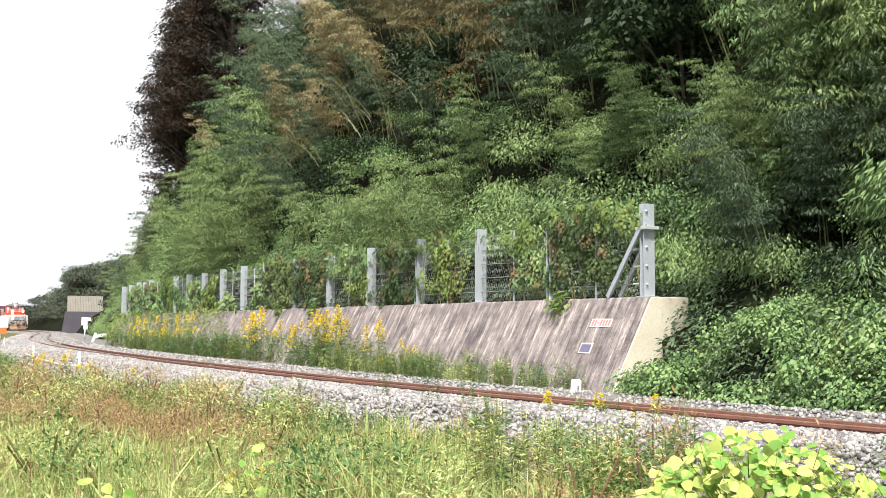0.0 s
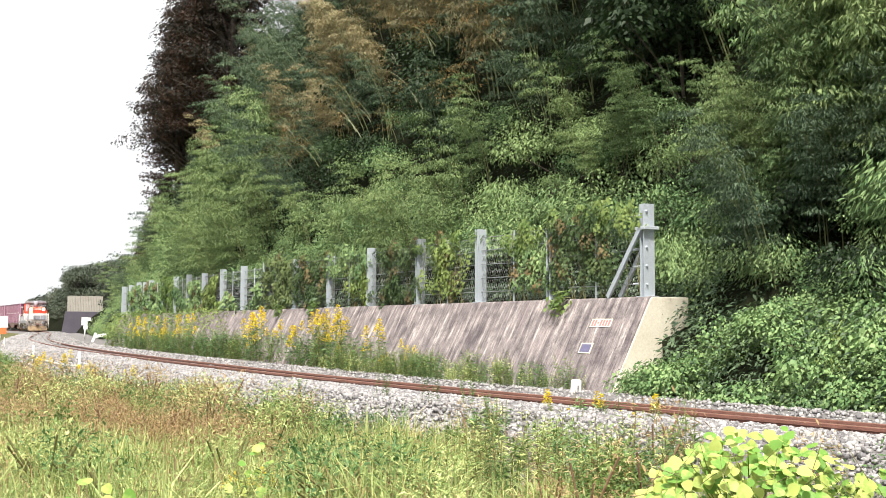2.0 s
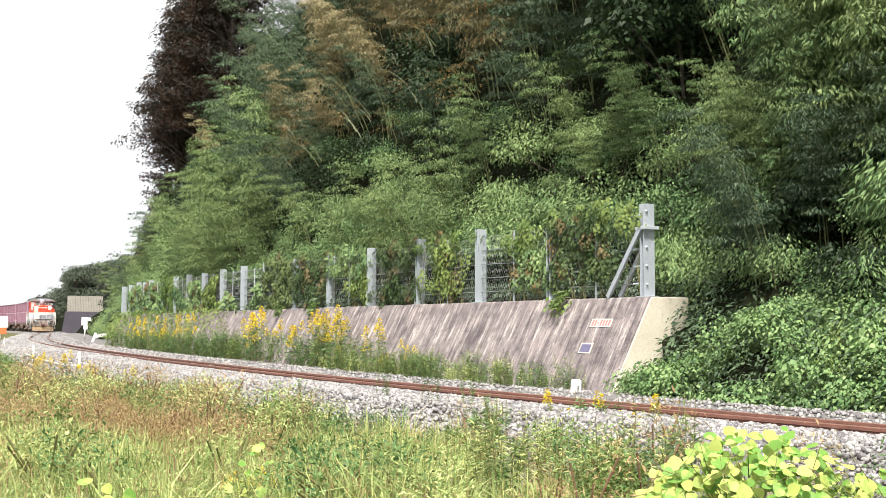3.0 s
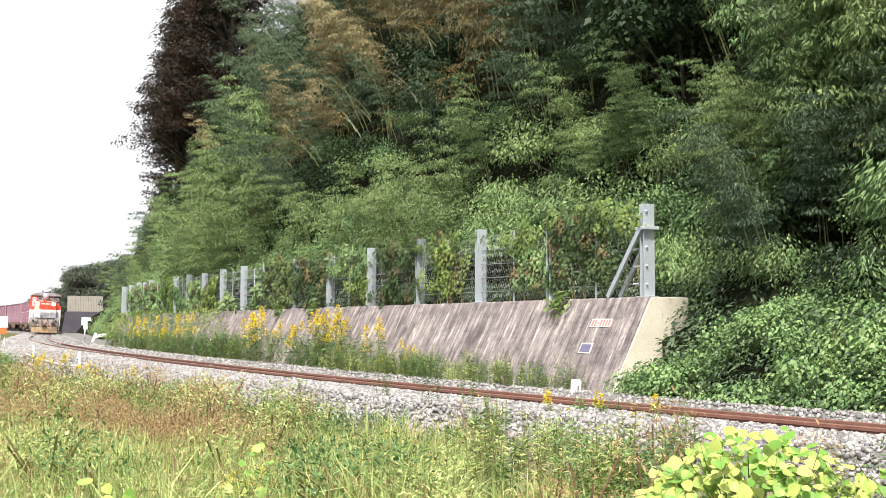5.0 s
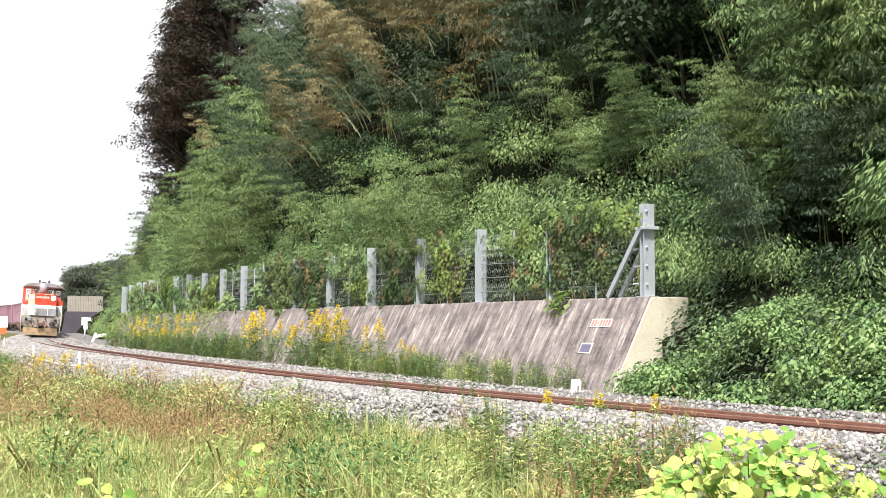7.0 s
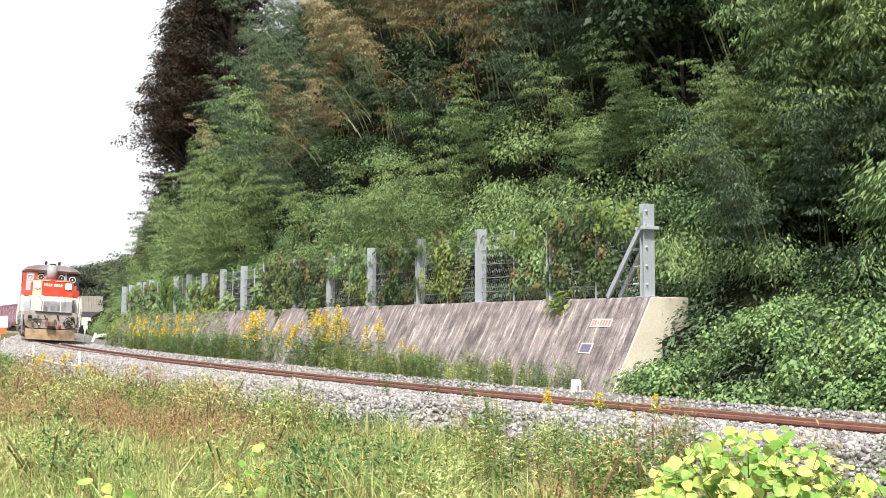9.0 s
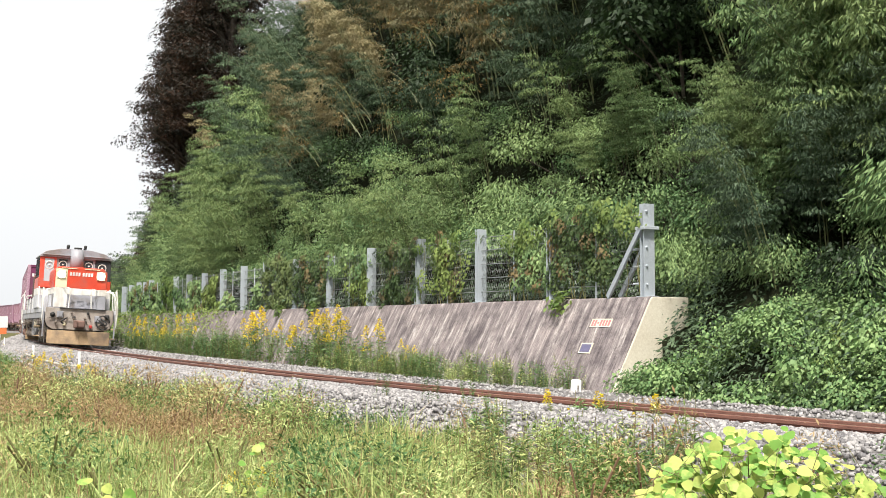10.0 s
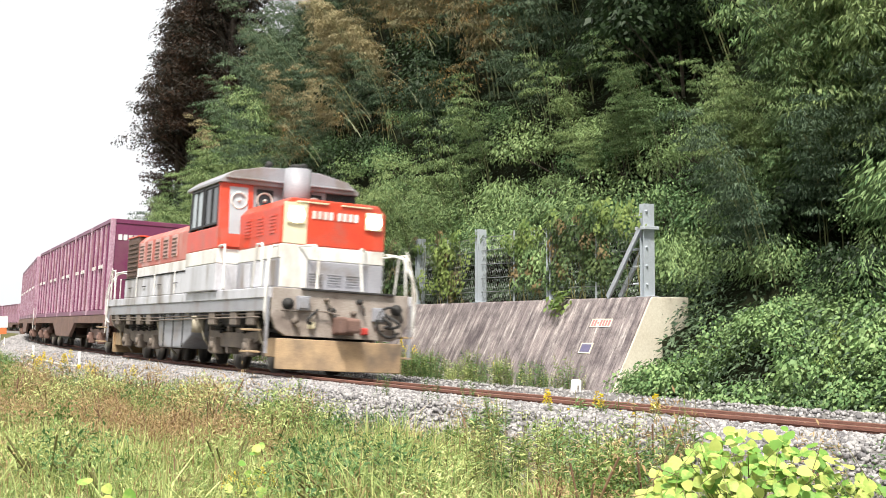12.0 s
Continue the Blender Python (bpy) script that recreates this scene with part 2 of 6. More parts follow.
def hill_point(s, k):
    """A point of the hill's sheet: s along the track, k along its profile, from 0 at the foot to 8 on top."""
    w = min(1.0, max(0.0, (s - 3.7) / 1.2))
    v = np.interp(k, range(9), HV) * (1 - w) + np.interp(k, range(9), RV) * w
    z = np.interp(k, range(9), HZ) * (1 - w) + np.interp(k, range(9), RZ) * w
    if z > 1.36:
        z = 1.36 + (z - 1.36) * hill_scale(s)
    if s < -62:
        f = min(1, (-62 - s) / 12)
        v -= 0.5 * f
        z = z * (1 - f) + f * (np.interp(k, range(9), (-0.5, 0.6, 1.5, 2.6, 3.0, 3.2, 3.4, 3.6, 3.8)))
    p = at(s, v, z)
    p.z += 0.3 * noise.noise(p * 0.5) * min(1, k)
    return p


def hill_at_height(s, z):
    ks = np.linspace(0, 8, 65)
    zs = [hill_point(s, k).z for k in ks]
    return hill_point(s, float(np.interp(z, zs, ks)))


def hill():
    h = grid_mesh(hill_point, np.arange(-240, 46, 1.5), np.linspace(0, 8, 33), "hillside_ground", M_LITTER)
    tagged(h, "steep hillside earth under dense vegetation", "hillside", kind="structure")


def bed_z(s, v):
    c = -math.sin(radians(cant(s))) * v
    prof = np.interp(v, (-4.2, -3.0, -1.75, -1.0, 0, 1.0, 1.9, 2.5, 3.6, 4.6), (-0.7, -0.56, -0.12, -0.06, -0.085, -0.06, 0.02, -0.06, -0.18, -0.1))
    return prof + c * np.interp(abs(v), (0, 1.8, 2.6), (1, 1, 0))


def ballast():
    vs = (-4.2, -3.6, -3.0, -2.4, -1.75, -1.0, -0.5, 0, 0.5, 1.0, 1.8, 2.2, 2.5, 3.6, 4.6)
    def p(s, v):
        q = at(s, v, bed_z(s, v))
        q.z += 0.03 * noise.noise(q * 2.0)
        return q
    b = grid_mesh(p, np.arange(-420, 60, 1.0), vs, "trackbed", M_BED)
    tagged(b, "crushed stone trackbed with sloping shoulders", "trackbed", kind="structure")
    # loose stones, joined
    rng = np.random.default_rng(4)
    cells = []
    for s0, s1, n, vlo, vhi, size in ((-12, 13, 33000, -3.1, -0.62, 0.03), (-40, -12, 10500, -3.0, -0.62, 0.044), (-85, -40, 3200, -2.75, -0.62, 0.06),
                                      (-12, 13, 5600, 0.6, 2.45, 0.029), (-40, -12, 2200, 0.6, 2.2, 0.042), (-12, 13, 1400, -0.5, 0.5, 0.034),
                                      (-85, -40, 1300, -0.5, 2.2, 0.055), (-130, -85, 700, -2.7, 2.2, 0.06)):
        for s, v in zip(rng.uniform(s0, s1, n), rng.uniform(vlo, vhi, n)):
            if abs(abs(v) - 0.567) < 0.085:
                continue
            cells.append((s, v, size * rng.uniform(0.55, 1.35)))
    cs = np.array(cells)
    th = np.interp(cs[:, 0], S, TH)
    x = np.interp(cs[:, 0], S, CX) - np.sin(th) * cs[:, 1]
    y = np.interp(cs[:, 0], S, CY) + np.cos(th) * cs[:, 1]
    z = np.array([bed_z(s, v) for s, v, _ in cells]) + cs[:, 2] * 0.25
    n = len(cs)
    cube = np.array([(-1, -1, -1), (1, -1, -1), (1, 1, -1), (-1, 1, -1), (-1, -1, 1), (1, -1, 1), (1, 1, 1), (-1, 1, 1)], float) * 0.62
    V = cube[None] * rng.uniform(0.45, 1.25, (n, 8, 3)) * rng.uniform(0.6, 1.2, (n, 1, 3))
    a, c = rng.uniform(0, math.tau, n), rng.uniform(-0.8, 0.8, n)
    ca, sa, cc, sc = np.cos(a)[:, None], np.sin(a)[:, None], np.cos(c)[:, None], np.sin(c)[:, None]
    vx, vy, vz = V[..., 0], V[..., 1] * cc - V[..., 2] * sc, V[..., 1] * sc + V[..., 2] * cc
    V = np.stack([vx * ca - vy * sa, vx * sa + vy * ca, vz], -1) * cs[:, 2][:, None, None] + np.stack([x, y, z], -1)[:, None]
    quads = np.array([(3, 2, 1, 0), (4, 5, 6, 7), (0, 1, 5, 4), (1, 2, 6, 5), (2, 3, 7, 6), (3, 0, 4, 7)])
    F = (quads[None] + 8 * np.arange(n)[:, None, None]).reshape(-1, 4)
    st = quad_mesh("ballast_stones", V.reshape(-1, 3), F, M_STONE)
    tagged(st, "pale grey crushed ballast stones, loosely heaped", "ballast", kind="stuff")


def quad_mesh(name, V, F, mat):
    me = bpy.data.meshes.new(name)
    me.vertices.add(len(V))
    me.vertices.foreach_set("co", np.asarray(V, np.float32).ravel())
    k = F.shape[1]
    me.loops.add(F.size)
    me.loops.foreach_set("vertex_index", np.asarray(F, np.int32).ravel())
    me.polygons.add(len(F))
    me.polygons.foreach_set("loop_start", np.arange(0, F.size, k, dtype=np.int32))
    me.update(calc_edges=True)
    me.materials.append(mat)
    return new(name, me)


def track():
    tr = thing("railway_track", "single narrow-gauge track with rusty rails on ballast", "railway track", kind="structure")
    ss_ = np.concatenate([np.arange(-420, -90, 4.0), np.arange(-90, 60, 1.0)])
    prof = [(-0.06, -0.15), (0.06, -0.15), (0.06, -0.138), (0.012, -0.122), (0.009, -0.045), (0.032, -0.034), (0.032, -0.005), (0.024, 0.0), (-0.024, 0.0), (-0.032, -0.005),
            (-0.032, -0.034), (-0.009, -0.045), (-0.012, -0.122), (-0.06, -0.138)]
    for v in (-0.567, 0.567):
        bm = bmesh.new()
        rings = []
        for s in ss_:
            c = RAIL_Z - math.sin(radians(cant(s))) * v
            rings.append([bm.verts.new(at(s, v + dv, c + dz)) for dv, dz in prof])
        for A, B in zip(rings, rings[1:]):
            for i in range(14):
                f = bm.faces.new((A[i], A[(i + 1) % 14], B[(i + 1) % 14], B[i]))
                f.material_index = 1 if i == 7 else 0
        bmesh.ops.recalc_face_normals(bm, faces=bm.faces[:])
        part("rail", bm, [M_RUST, M_RAILTOP], tr, "rusty steel rail")
    bm = bmesh.new()
    box(bm, -0.1, 0.1, -1.05, 1.05, -0.3, -0.152, 0.01)
    first = part("sleeper", bm, M_SLEEPER, tr, m=track_pose(13.2))
    for k in range(1, 130):
        o = new("sleeper", first.data)
        o.parent, o.matrix_basis = tr, track_pose(13.2 - 0.62 * k)
    # rail clips beside each sleeper
    bm = bmesh.new()
    for v in (-0.567, 0.567):
        for d in (-0.085, 0.085):
            box(bm, -0.05, 0.05, v + d - 0.03, v + d + 0.03, -0.152, -0.125)
    clip = part("rail_fastening", bm, M_RUST, tr, m=track_pose(13.2))
    for k in range(1, 60):
        o = new("rail_fastening", clip.data)
        o.parent, o.matrix_basis = tr, track_pose(13.2 - 0.62 * k)


# ---- retaining wall and fence ----
WALL_A, WALL_D, WALL_N = Vector((3.28, 19.1, 0)), Vector((-0.4235, 0.9059, 0)), Vector((-0.9059, -0.4235, 0))
WALL_M = Matrix(((WALL_D.x, WALL_N.x, 0, WALL_A.x), (WALL_D.y, WALL_N.y, 0, WALL_A.y), (0, 0, 1, 0), (0, 0, 0, 1)))  # x along, y to the track


def retaining_wall():
    w = thing("retaining_wall", "battered concrete retaining wall with dark rain streaks", "wall", kind="structure", m=WALL_M)
    x = 0.0
    first = True
    while x < 45:
        ln = 9.0
        bm = bmesh.new()
        n = 19
        rings = []
        for i in range(n):
            u = x + 0.006 + (ln - 0.012) * i / (n - 1)
            j = 0.008 * noise.noise((u * 1.3, 0, 0))
            rings.append([bm.verts.new(p) for p in ((u, 0.86, -0.4), (u, 0.64 + j, 0.1), (u, 0.32 + j, 0.75), (u, 0.012, 1.375), (u, -0.012, 1.4 + j), (u, -0.72, 1.4), (u, -0.72, -0.4))])
        for A, B in zip(rings, rings[1:]):
            for k in range(7):
                bm.faces.new((A[k], A[(k + 1) % 7], B[(k + 1) % 7], B[k]))
        bm.faces.new(rings[0])
        bm.faces.new(rings[-1][::-1])
        bmesh.ops.recalc_face_normals(bm, faces=bm.faces[:])
        part("wall_section", bm, M_CONC, w)
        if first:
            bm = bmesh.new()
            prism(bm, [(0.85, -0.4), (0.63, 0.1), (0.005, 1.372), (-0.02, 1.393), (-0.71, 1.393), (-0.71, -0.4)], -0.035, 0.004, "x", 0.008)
            # The end's pale colour also carries the sunlight that falls on it.
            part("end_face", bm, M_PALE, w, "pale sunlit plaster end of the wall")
        x += ln
        first = False
    # painted stencil marks and a small plate on the sloping face
    def on_face(u, z, du, dz, mat, name, label, t=0.006):
        y0 = 0.64 - (z - 0.1) * (0.628 / 1.275)
        sl = math.atan2(0.628, 1.275)
        bm = bmesh.new()
        box(bm, -du / 2, du / 2, -t, t, -dz / 2, dz / 2)
        return part(name, bm, mat, w, label, m=Matrix.Translation((u, y0 + 0.004, z)) @ Matrix.Rotation(sl, 4, "X"))
    on_face(1.1, 0.98, 0.62, 0.15, M_PALE, "stencil_ground", "white painted patch with faded red marks", 0.004)
    for i in range(7):
        on_face(0.85 + 0.082 * i, 0.98, 0.055 if i != 4 else 0.06, 0.11 if i != 4 else 0.03, M_PINK, "stencil_bar", "faded red bar", 0.007)
    on_face(1.25, 0.56, 0.36, 0.19, M_PALE, "plate_border", "pale worn plate border", 0.006)
    on_face(1.25, 0.56, 0.3, 0.14, M_SLATE, "notice_plate", "slate blue plate with unreadable writing", 0.01)


POSTS = [(0.26, 1.5), (3.26, 1.27), (6.18, 1.5), (9.26, 1.5), (12.25, 1.46), (15.24, 1.42), (18.18, 1.46), (21.2, 1.5), (23.81, 1.5), (26.52, 1.5), (29.23, 1.46), (31.68, 1.5), (33.97, 1.5), (36.24, 1.3), (38.95, 1.5), (40.34, 1.46), (41.93, 1.5), (43.75, 1.42), (45.67, 1.4)]


def fence():
    rng = random.Random(8)
    for i, (u, h) in enumerate(POSTS):
        f = thing("fence_post", "galvanized steel H-section fence post bolted on the wall", "fence post", "posts of the rockfall fence",
                  WALL_M @ pose(u, -0.13, 1.395, rng.uniform(-0.6, 0.6), rng.uniform(-0.4, 0.4), 0))
        bm = bmesh.new()
        w = 0.105
        for x in (-0.05, 0.05):
            box(bm, x - 0.006, x + 0.006, -w, w, 0, h, 0.003)
        box(bm, -0.044, 0.044, -0.004, 0.004, 0, h)
        part("h_section", bm, M_STEEL, f)
        bm = bmesh.new()
        box(bm, -0.13, 0.13, -0.13, 0.13, 0, 0.016, 0.003)
        part("base_plate", bm, M_STEEL, f)
        if i == 0:
            for z in (0.2, 0.5, 0.8, 1.1, 1.38):
                bm = bmesh.new()
                disc(bm, (-0.062, 0.05, z), "x", 0.02, 0.022, 8)
                disc(bm, (-0.078, 0.05, z), "x", 0.011, 0.014, 6)
                part("bolt", bm, M_STEEL, f)
            for dy in (-0.12, 0.12):
                bm = bmesh.new()
                a, b = Vector((0.02, dy, 1.1)), Vector((0.98, dy, 0.02))
                d = (b - a).normalized()
                nrm = Vector((-d.z, 0, d.x))
                pts = [a + nrm * 0.045, a - nrm * 0.045, b - nrm * 0.045, b + nrm * 0.045]
                prism(bm, [(p.x, p.z) for p in pts], dy - 0.02, dy + 0.02, "y", 0.004)
                part("diagonal_brace", bm, M_STEEL, f, "diagonal steel channel brace")
            bm = bmesh.new()
            box(bm, -0.14, 0.14, -0.14, 0.14, 1.08, 1.13, 0.004)
            part("brace_collar", bm, M_STEEL, f)
    # wire mesh bays, with cables, intermediate bars and turnbuckles
    for i in range(len(POSTS) - 1):
        u0, u1 = POSTS[i][0] + 0.03, POSTS[i + 1][0] - 0.03
        bay = thing("mesh_panel", "chain-link wire mesh with steel cables between posts", "fence mesh", "bays of the rockfall fence", WALL_M @ pose(0, -0.13, 1.395))
        ln, h = u1 - u0, 1.36
        if i < 12:
            bm = bmesh.new()
            p = 0.1 if i < 4 else 0.14
            q = p * 0.8
            nx, r = int(ln / p), 0.0024 if i < 4 else 0.003
            for k in range(nx + 1):
                pts = []
                nz = int(h / q)
                for j in range(nz + 1):
                    pts.append((u0 + p * k + (p / 2 if j % 2 else 0) * (1 if k % 2 == 0 else 1), 0.0 + (0.004 if j % 2 else -0.004), 0.03 + q * j))
                tube(bm, pts, r, 3, caps=False)
                tube(bm, [(x - (p if (j % 2) else 0), y + 0.003, z) for j, (x, y, z) in enumerate(pts)], r, 3, caps=False)
            part("wire_mesh", bm, M_WIRE, bay, "diamond chain-link mesh")
        for z in (0.22, 0.5, 0.78, 1.06, 1.33):
            bm = bmesh.new()
            tube(bm, [(u0, 0.012, z), ((u0 + u1) / 2, 0.012, z - rng.uniform(0, 0.03)), (u1, 0.012, z)], 0.008, 5)
            part("steel_cable", bm, M_WIRE, bay)
            if i == 0:
                bm = bmesh.new()
                tube(bm, [(u0 + 0.07, 0.014, z), (u0 + 0.12, 0.014, z), (u0 + 0.3, 0.014, z), (u0 + 0.34, 0.014, z)], 0.022, 6, 0.02)
                part("turnbuckle", bm, M_STEEL, bay)
        bm = bmesh.new()
        um = (u0 + u1) / 2
        box(bm, um - 0.016, um + 0.016, 0.01, 0.03, 0.0, 1.38)
        part("spacer_bar", bm, M_STEEL, bay)
# ---- plants ----
def leaf_mat(name, a, b, trans=0.15, isl=0.45, rand=0.6, rough=0.5):
    return material(name, a, b, rough, scale=0.6, fine=3.0, bump=0, island=isl, rand=rand, trans=trans, spec=0.18)


M_BAMBOO = leaf_mat("bamboo_leaf", (0.34, 0.43, 0.18), (0.11, 0.19, 0.075))
# Darker copy of the bamboo leaf, with the wood's shade in its colour.
M_BAMBOO_DEEP = leaf_mat("deep_green_shaded_bamboo_leaf", (0.115, 0.165, 0.09), (0.035, 0.062, 0.036))
M_BAMBOO_OLIVE = leaf_mat("olive_bamboo_leaf", (0.36, 0.3, 0.16), (0.15, 0.145, 0.08))
M_SHRUB = leaf_mat("shrub_leaf", (0.27, 0.37, 0.15), (0.08, 0.15, 0.06))
M_SOFTGREEN = leaf_mat("soft_yellow_green_leaf", (0.215, 0.285, 0.11), (0.08, 0.135, 0.052))
# Evergreen leaf taken nearly black, to paint the shade inside the wood.
M_SHADELEAF = leaf_mat("shade_darkened_evergreen_leaf", (0.028, 0.05, 0.018), (0.008, 0.017, 0.007))
M_BROWNLEAF = leaf_mat("brown_autumn_leaf", (0.075, 0.04, 0.024), (0.016, 0.017, 0.012))
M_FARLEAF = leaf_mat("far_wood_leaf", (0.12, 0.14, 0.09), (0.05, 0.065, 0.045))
M_KUDZU = leaf_mat("kudzu_leaf", (0.3, 0.42, 0.17), (0.1, 0.19, 0.07), 0.2)
M_KUDZU_LIGHT = leaf_mat("yellowing_kudzu_leaf", (0.48, 0.54, 0.15), (0.16, 0.31, 0.06), 0.25, 0.6, 1.3)
M_VINE = leaf_mat("fence_vine_leaf", (0.26, 0.33, 0.1), (0.11, 0.18, 0.05), 0.3)
M_VINE_BROWN = leaf_mat("withered_vine_leaf", (0.2, 0.15, 0.07), (0.1, 0.085, 0.04), 0.2)
M_VINE_DARK = leaf_mat("dark_fence_vine_leaf", (0.15, 0.19, 0.07), (0.05, 0.085, 0.03), 0.2)
M_DEADLEAF = leaf_mat("orange_dead_leaf", (0.3, 0.18, 0.06), (0.16, 0.11, 0.04), 0.2)
M_GRASS = leaf_mat("meadow_grass", (0.64, 0.67, 0.29), (0.22, 0.31, 0.1), 0.3, 0.9)
M_DRYGRASS = leaf_mat("dry_grass", (0.5, 0.37, 0.2), (0.26, 0.17, 0.08), 0.25, 0.8)
M_WEED = leaf_mat("weed_leaf", (0.19, 0.31, 0.11), (0.06, 0.13, 0.045), 0.25)
M_GOLD = leaf_mat("goldenrod_flower", (0.85, 0.66, 0.05), (0.62, 0.5, 0.04), 0.2, 0.6)
M_CULM = material("bamboo_culm", (0.2, 0.22, 0.09), (0.1, 0.11, 0.05), 0.5, bump=0.05)
M_BARK = material("dark_bark", (0.09, 0.07, 0.055), (0.04, 0.032, 0.026), 0.95, scale=5, fine=40, bump=0.5)
M_STEM = material("weed_stem", (0.2, 0.2, 0.07), (0.12, 0.1, 0.04), 0.8, bump=0)
M_DRYSTEM = material("dry_stem", (0.24, 0.14, 0.08), (0.13, 0.075, 0.045), 0.9, bump=0)


class Leaves:
    """Collects leaves, each a bent blade of four corners, and makes one mesh of them."""

    def __init__(self):
        self.p, self.d, self.l, self.w, self.n = [], [], [], [], []

    def add(self, p, d, l, w, face=(0, 0, 1)):
        self.p.append(tuple(p)), self.d.append(tuple(d)), self.l.append(l), self.w.append(w), self.n.append(tuple(face))

    def tuft(self, rng, c, r, rz, n, leaf, broad, droop=0.6, loose=0.3, low=0.15):
        """A dome of leaves that overlap like shingles over its upper side, with a few inside."""
        for _ in range(n):
            d = Vector((rng.gauss(0, 1), rng.gauss(0, 1), abs(rng.gauss(0.15, 0.8)) - (low if rng.random() < 0.6 else 0.15))).normalized()
            f = rng.uniform(0.72, 1.12) if rng.random() < 0.85 else rng.uniform(0.3, 0.7)
            q = c + Vector((d.x * r * f, d.y * r * f, d.z * rz * f))
            l = leaf * rng.uniform(0.65, 1.35)
            ld = Vector((d.x, d.y, -droop)) + Vector((rng.gauss(0, 0.45), rng.gauss(0, 0.45), rng.gauss(0, 0.3)))
            self.add(q, ld, l, l * broad * rng.uniform(0.75, 1.2), d + Vector((rng.gauss(0, loose), rng.gauss(0, loose), 0.35 + rng.gauss(0, loose))))

    def build(self, name, mat, seed=0, flat=0.5):
        rng = np.random.default_rng(seed)
        P, D, Ln, W = np.array(self.p), np.array(self.d), np.array(self.l)[:, None], np.array(self.w)[:, None]
        D = D / np.maximum(np.linalg.norm(D, axis=1, keepdims=True), 1e-6)
        up = rng.normal(0, flat * 0.5, P.shape) + np.array(self.n)
        side = np.cross(D, up)
        side /= np.maximum(np.linalg.norm(side, axis=1, keepdims=True), 1e-6)
        nr = np.cross(side, D)
        mid = P + D * Ln * 0.42 + nr * Ln * 0.06
        tip = P + D * Ln - np.array((0, 0, 1.0)) * Ln * 0.12
        V = np.stack([P, mid + side * W / 2, tip, mid - side * W / 2], 1).reshape(-1, 3)
        F = np.arange(len(V)).reshape(-1, 4)
        return quad_mesh(name, V, F, mat)


def under(ob, parent, label=""):
    ob.parent = parent
    return tagged(ob, label) if label else ob


def bamboo(seed, mat, label, h=6.0, culms=4, boughs=12, per=125, leaf=0.11, broad=0.28):
    """An arching clump of bamboo that leans to +x, its drooping boughs in layers with gaps between them."""
    rng = random.Random(seed)
    th = thing("bamboo", label, "bamboo", "bamboo on the hillside")
    lv = Leaves()
    for c in range(culms):
        az = rng.uniform(-0.9, 0.9)
        hh = h * rng.uniform(0.6, 1.1)
        reach = hh * rng.uniform(0.15, 0.42)
        bx, by = rng.uniform(-0.5, 0.5), rng.uniform(-1.0, 1.0)
        def curve(t):
            r = reach * t ** 2.2
            return Vector((bx + r * math.cos(az), by + r * math.sin(az), hh * (t - 0.16 * t ** 3.5)))
        bm = bmesh.new()
        tube(bm, [curve(k / 9) for k in range(10)], 0.026, 5, 0.006)
        part("culm", bm, M_CULM, th, "slender arching bamboo culm")
        for k in range(boughs):
            t = 0.3 + 0.7 * (k + rng.random()) / boughs
            a = k * 2.4 + rng.uniform(-0.5, 0.5)
            far = rng.uniform(0.15, 0.75) * (1.3 - 0.7 * t)
            q = curve(t) + Vector((math.cos(a) * far + 0.2, math.sin(a) * far, rng.uniform(-0.1, 0.1)))
            r = rng.uniform(0.3, 0.58) * (1.15 - 0.35 * t)
            lv.tuft(rng, q, r, r * rng.uniform(0.4, 0.7), int(per * (r / 0.42) ** 1.5), leaf, broad, 0.75, 0.4)
    under(lv.build("foliage", mat, seed), th)
    return th


def shrub(seed, mat, label, r=1.2, tips=240, per=10, leaf=0.1, broad=0.5, name="shrub", category="shrub", group="shrubs on the hillside", tall=1.0, droop=0.0, stem=M_BARK, loose=False):
    """A loose bush: stems that fork into many twigs with leaf clusters, uneven in outline."""
    rng = random.Random(seed)
    th = thing(name, label, category, group)
    bm, lv = bmesh.new(), Leaves()
    lobes = [(Vector((rng.gauss(0, 0.5) * r, rng.gauss(0, 0.5) * r, r * tall * rng.uniform(0.35, 1.15))), r * rng.uniform(0.3, 0.62)) for _ in range(9)]
    for c, lr in lobes:
        tube(bm, [(c.x * 0.1, c.y * 0.1, 0), (c.x * 0.5, c.y * 0.5, c.z * 0.55), tuple(c)], 0.025 * r, 4, 0.008)
    for c, lr in () if loose else lobes:
        c.z = max(c.z, lr * 0.6)
        lv.tuft(rng, c, lr * 1.25, lr * rng.uniform(0.8, 1.1), int(tips * per / 9 * (lr / (0.46 * r)) ** 1.6), leaf, broad, 0.6 + droop, low=1.0)
    for k in range(tips if loose else 0):
        c, lr = lobes[k % len(lobes)]
        d = Vector((rng.gauss(0, 1), rng.gauss(0, 1), rng.gauss(0.25, 0.9))).normalized()
        e = c + d * lr * rng.uniform(0.55, 1.35)
        if e.z < 0.02:
            e.z = rng.uniform(0.02, 0.2)
        for j in range(per):
            g = Vector((rng.gauss(0, 1), rng.gauss(0, 1), rng.gauss(0, 0.7))) * 0.16 * r
            ld = d + Vector((rng.gauss(0, 0.7), rng.gauss(0, 0.7), rng.gauss(0, 0.5) - droop))
            l = leaf * rng.uniform(0.6, 1.4)
            lv.add(e + g, ld, l, l * broad * rng.uniform(0.7, 1.2))
    tagged(part("stem", bm, stem, th), kind="stuff")
    under(lv.build("foliage", mat, seed, 0.7), th)
    return th


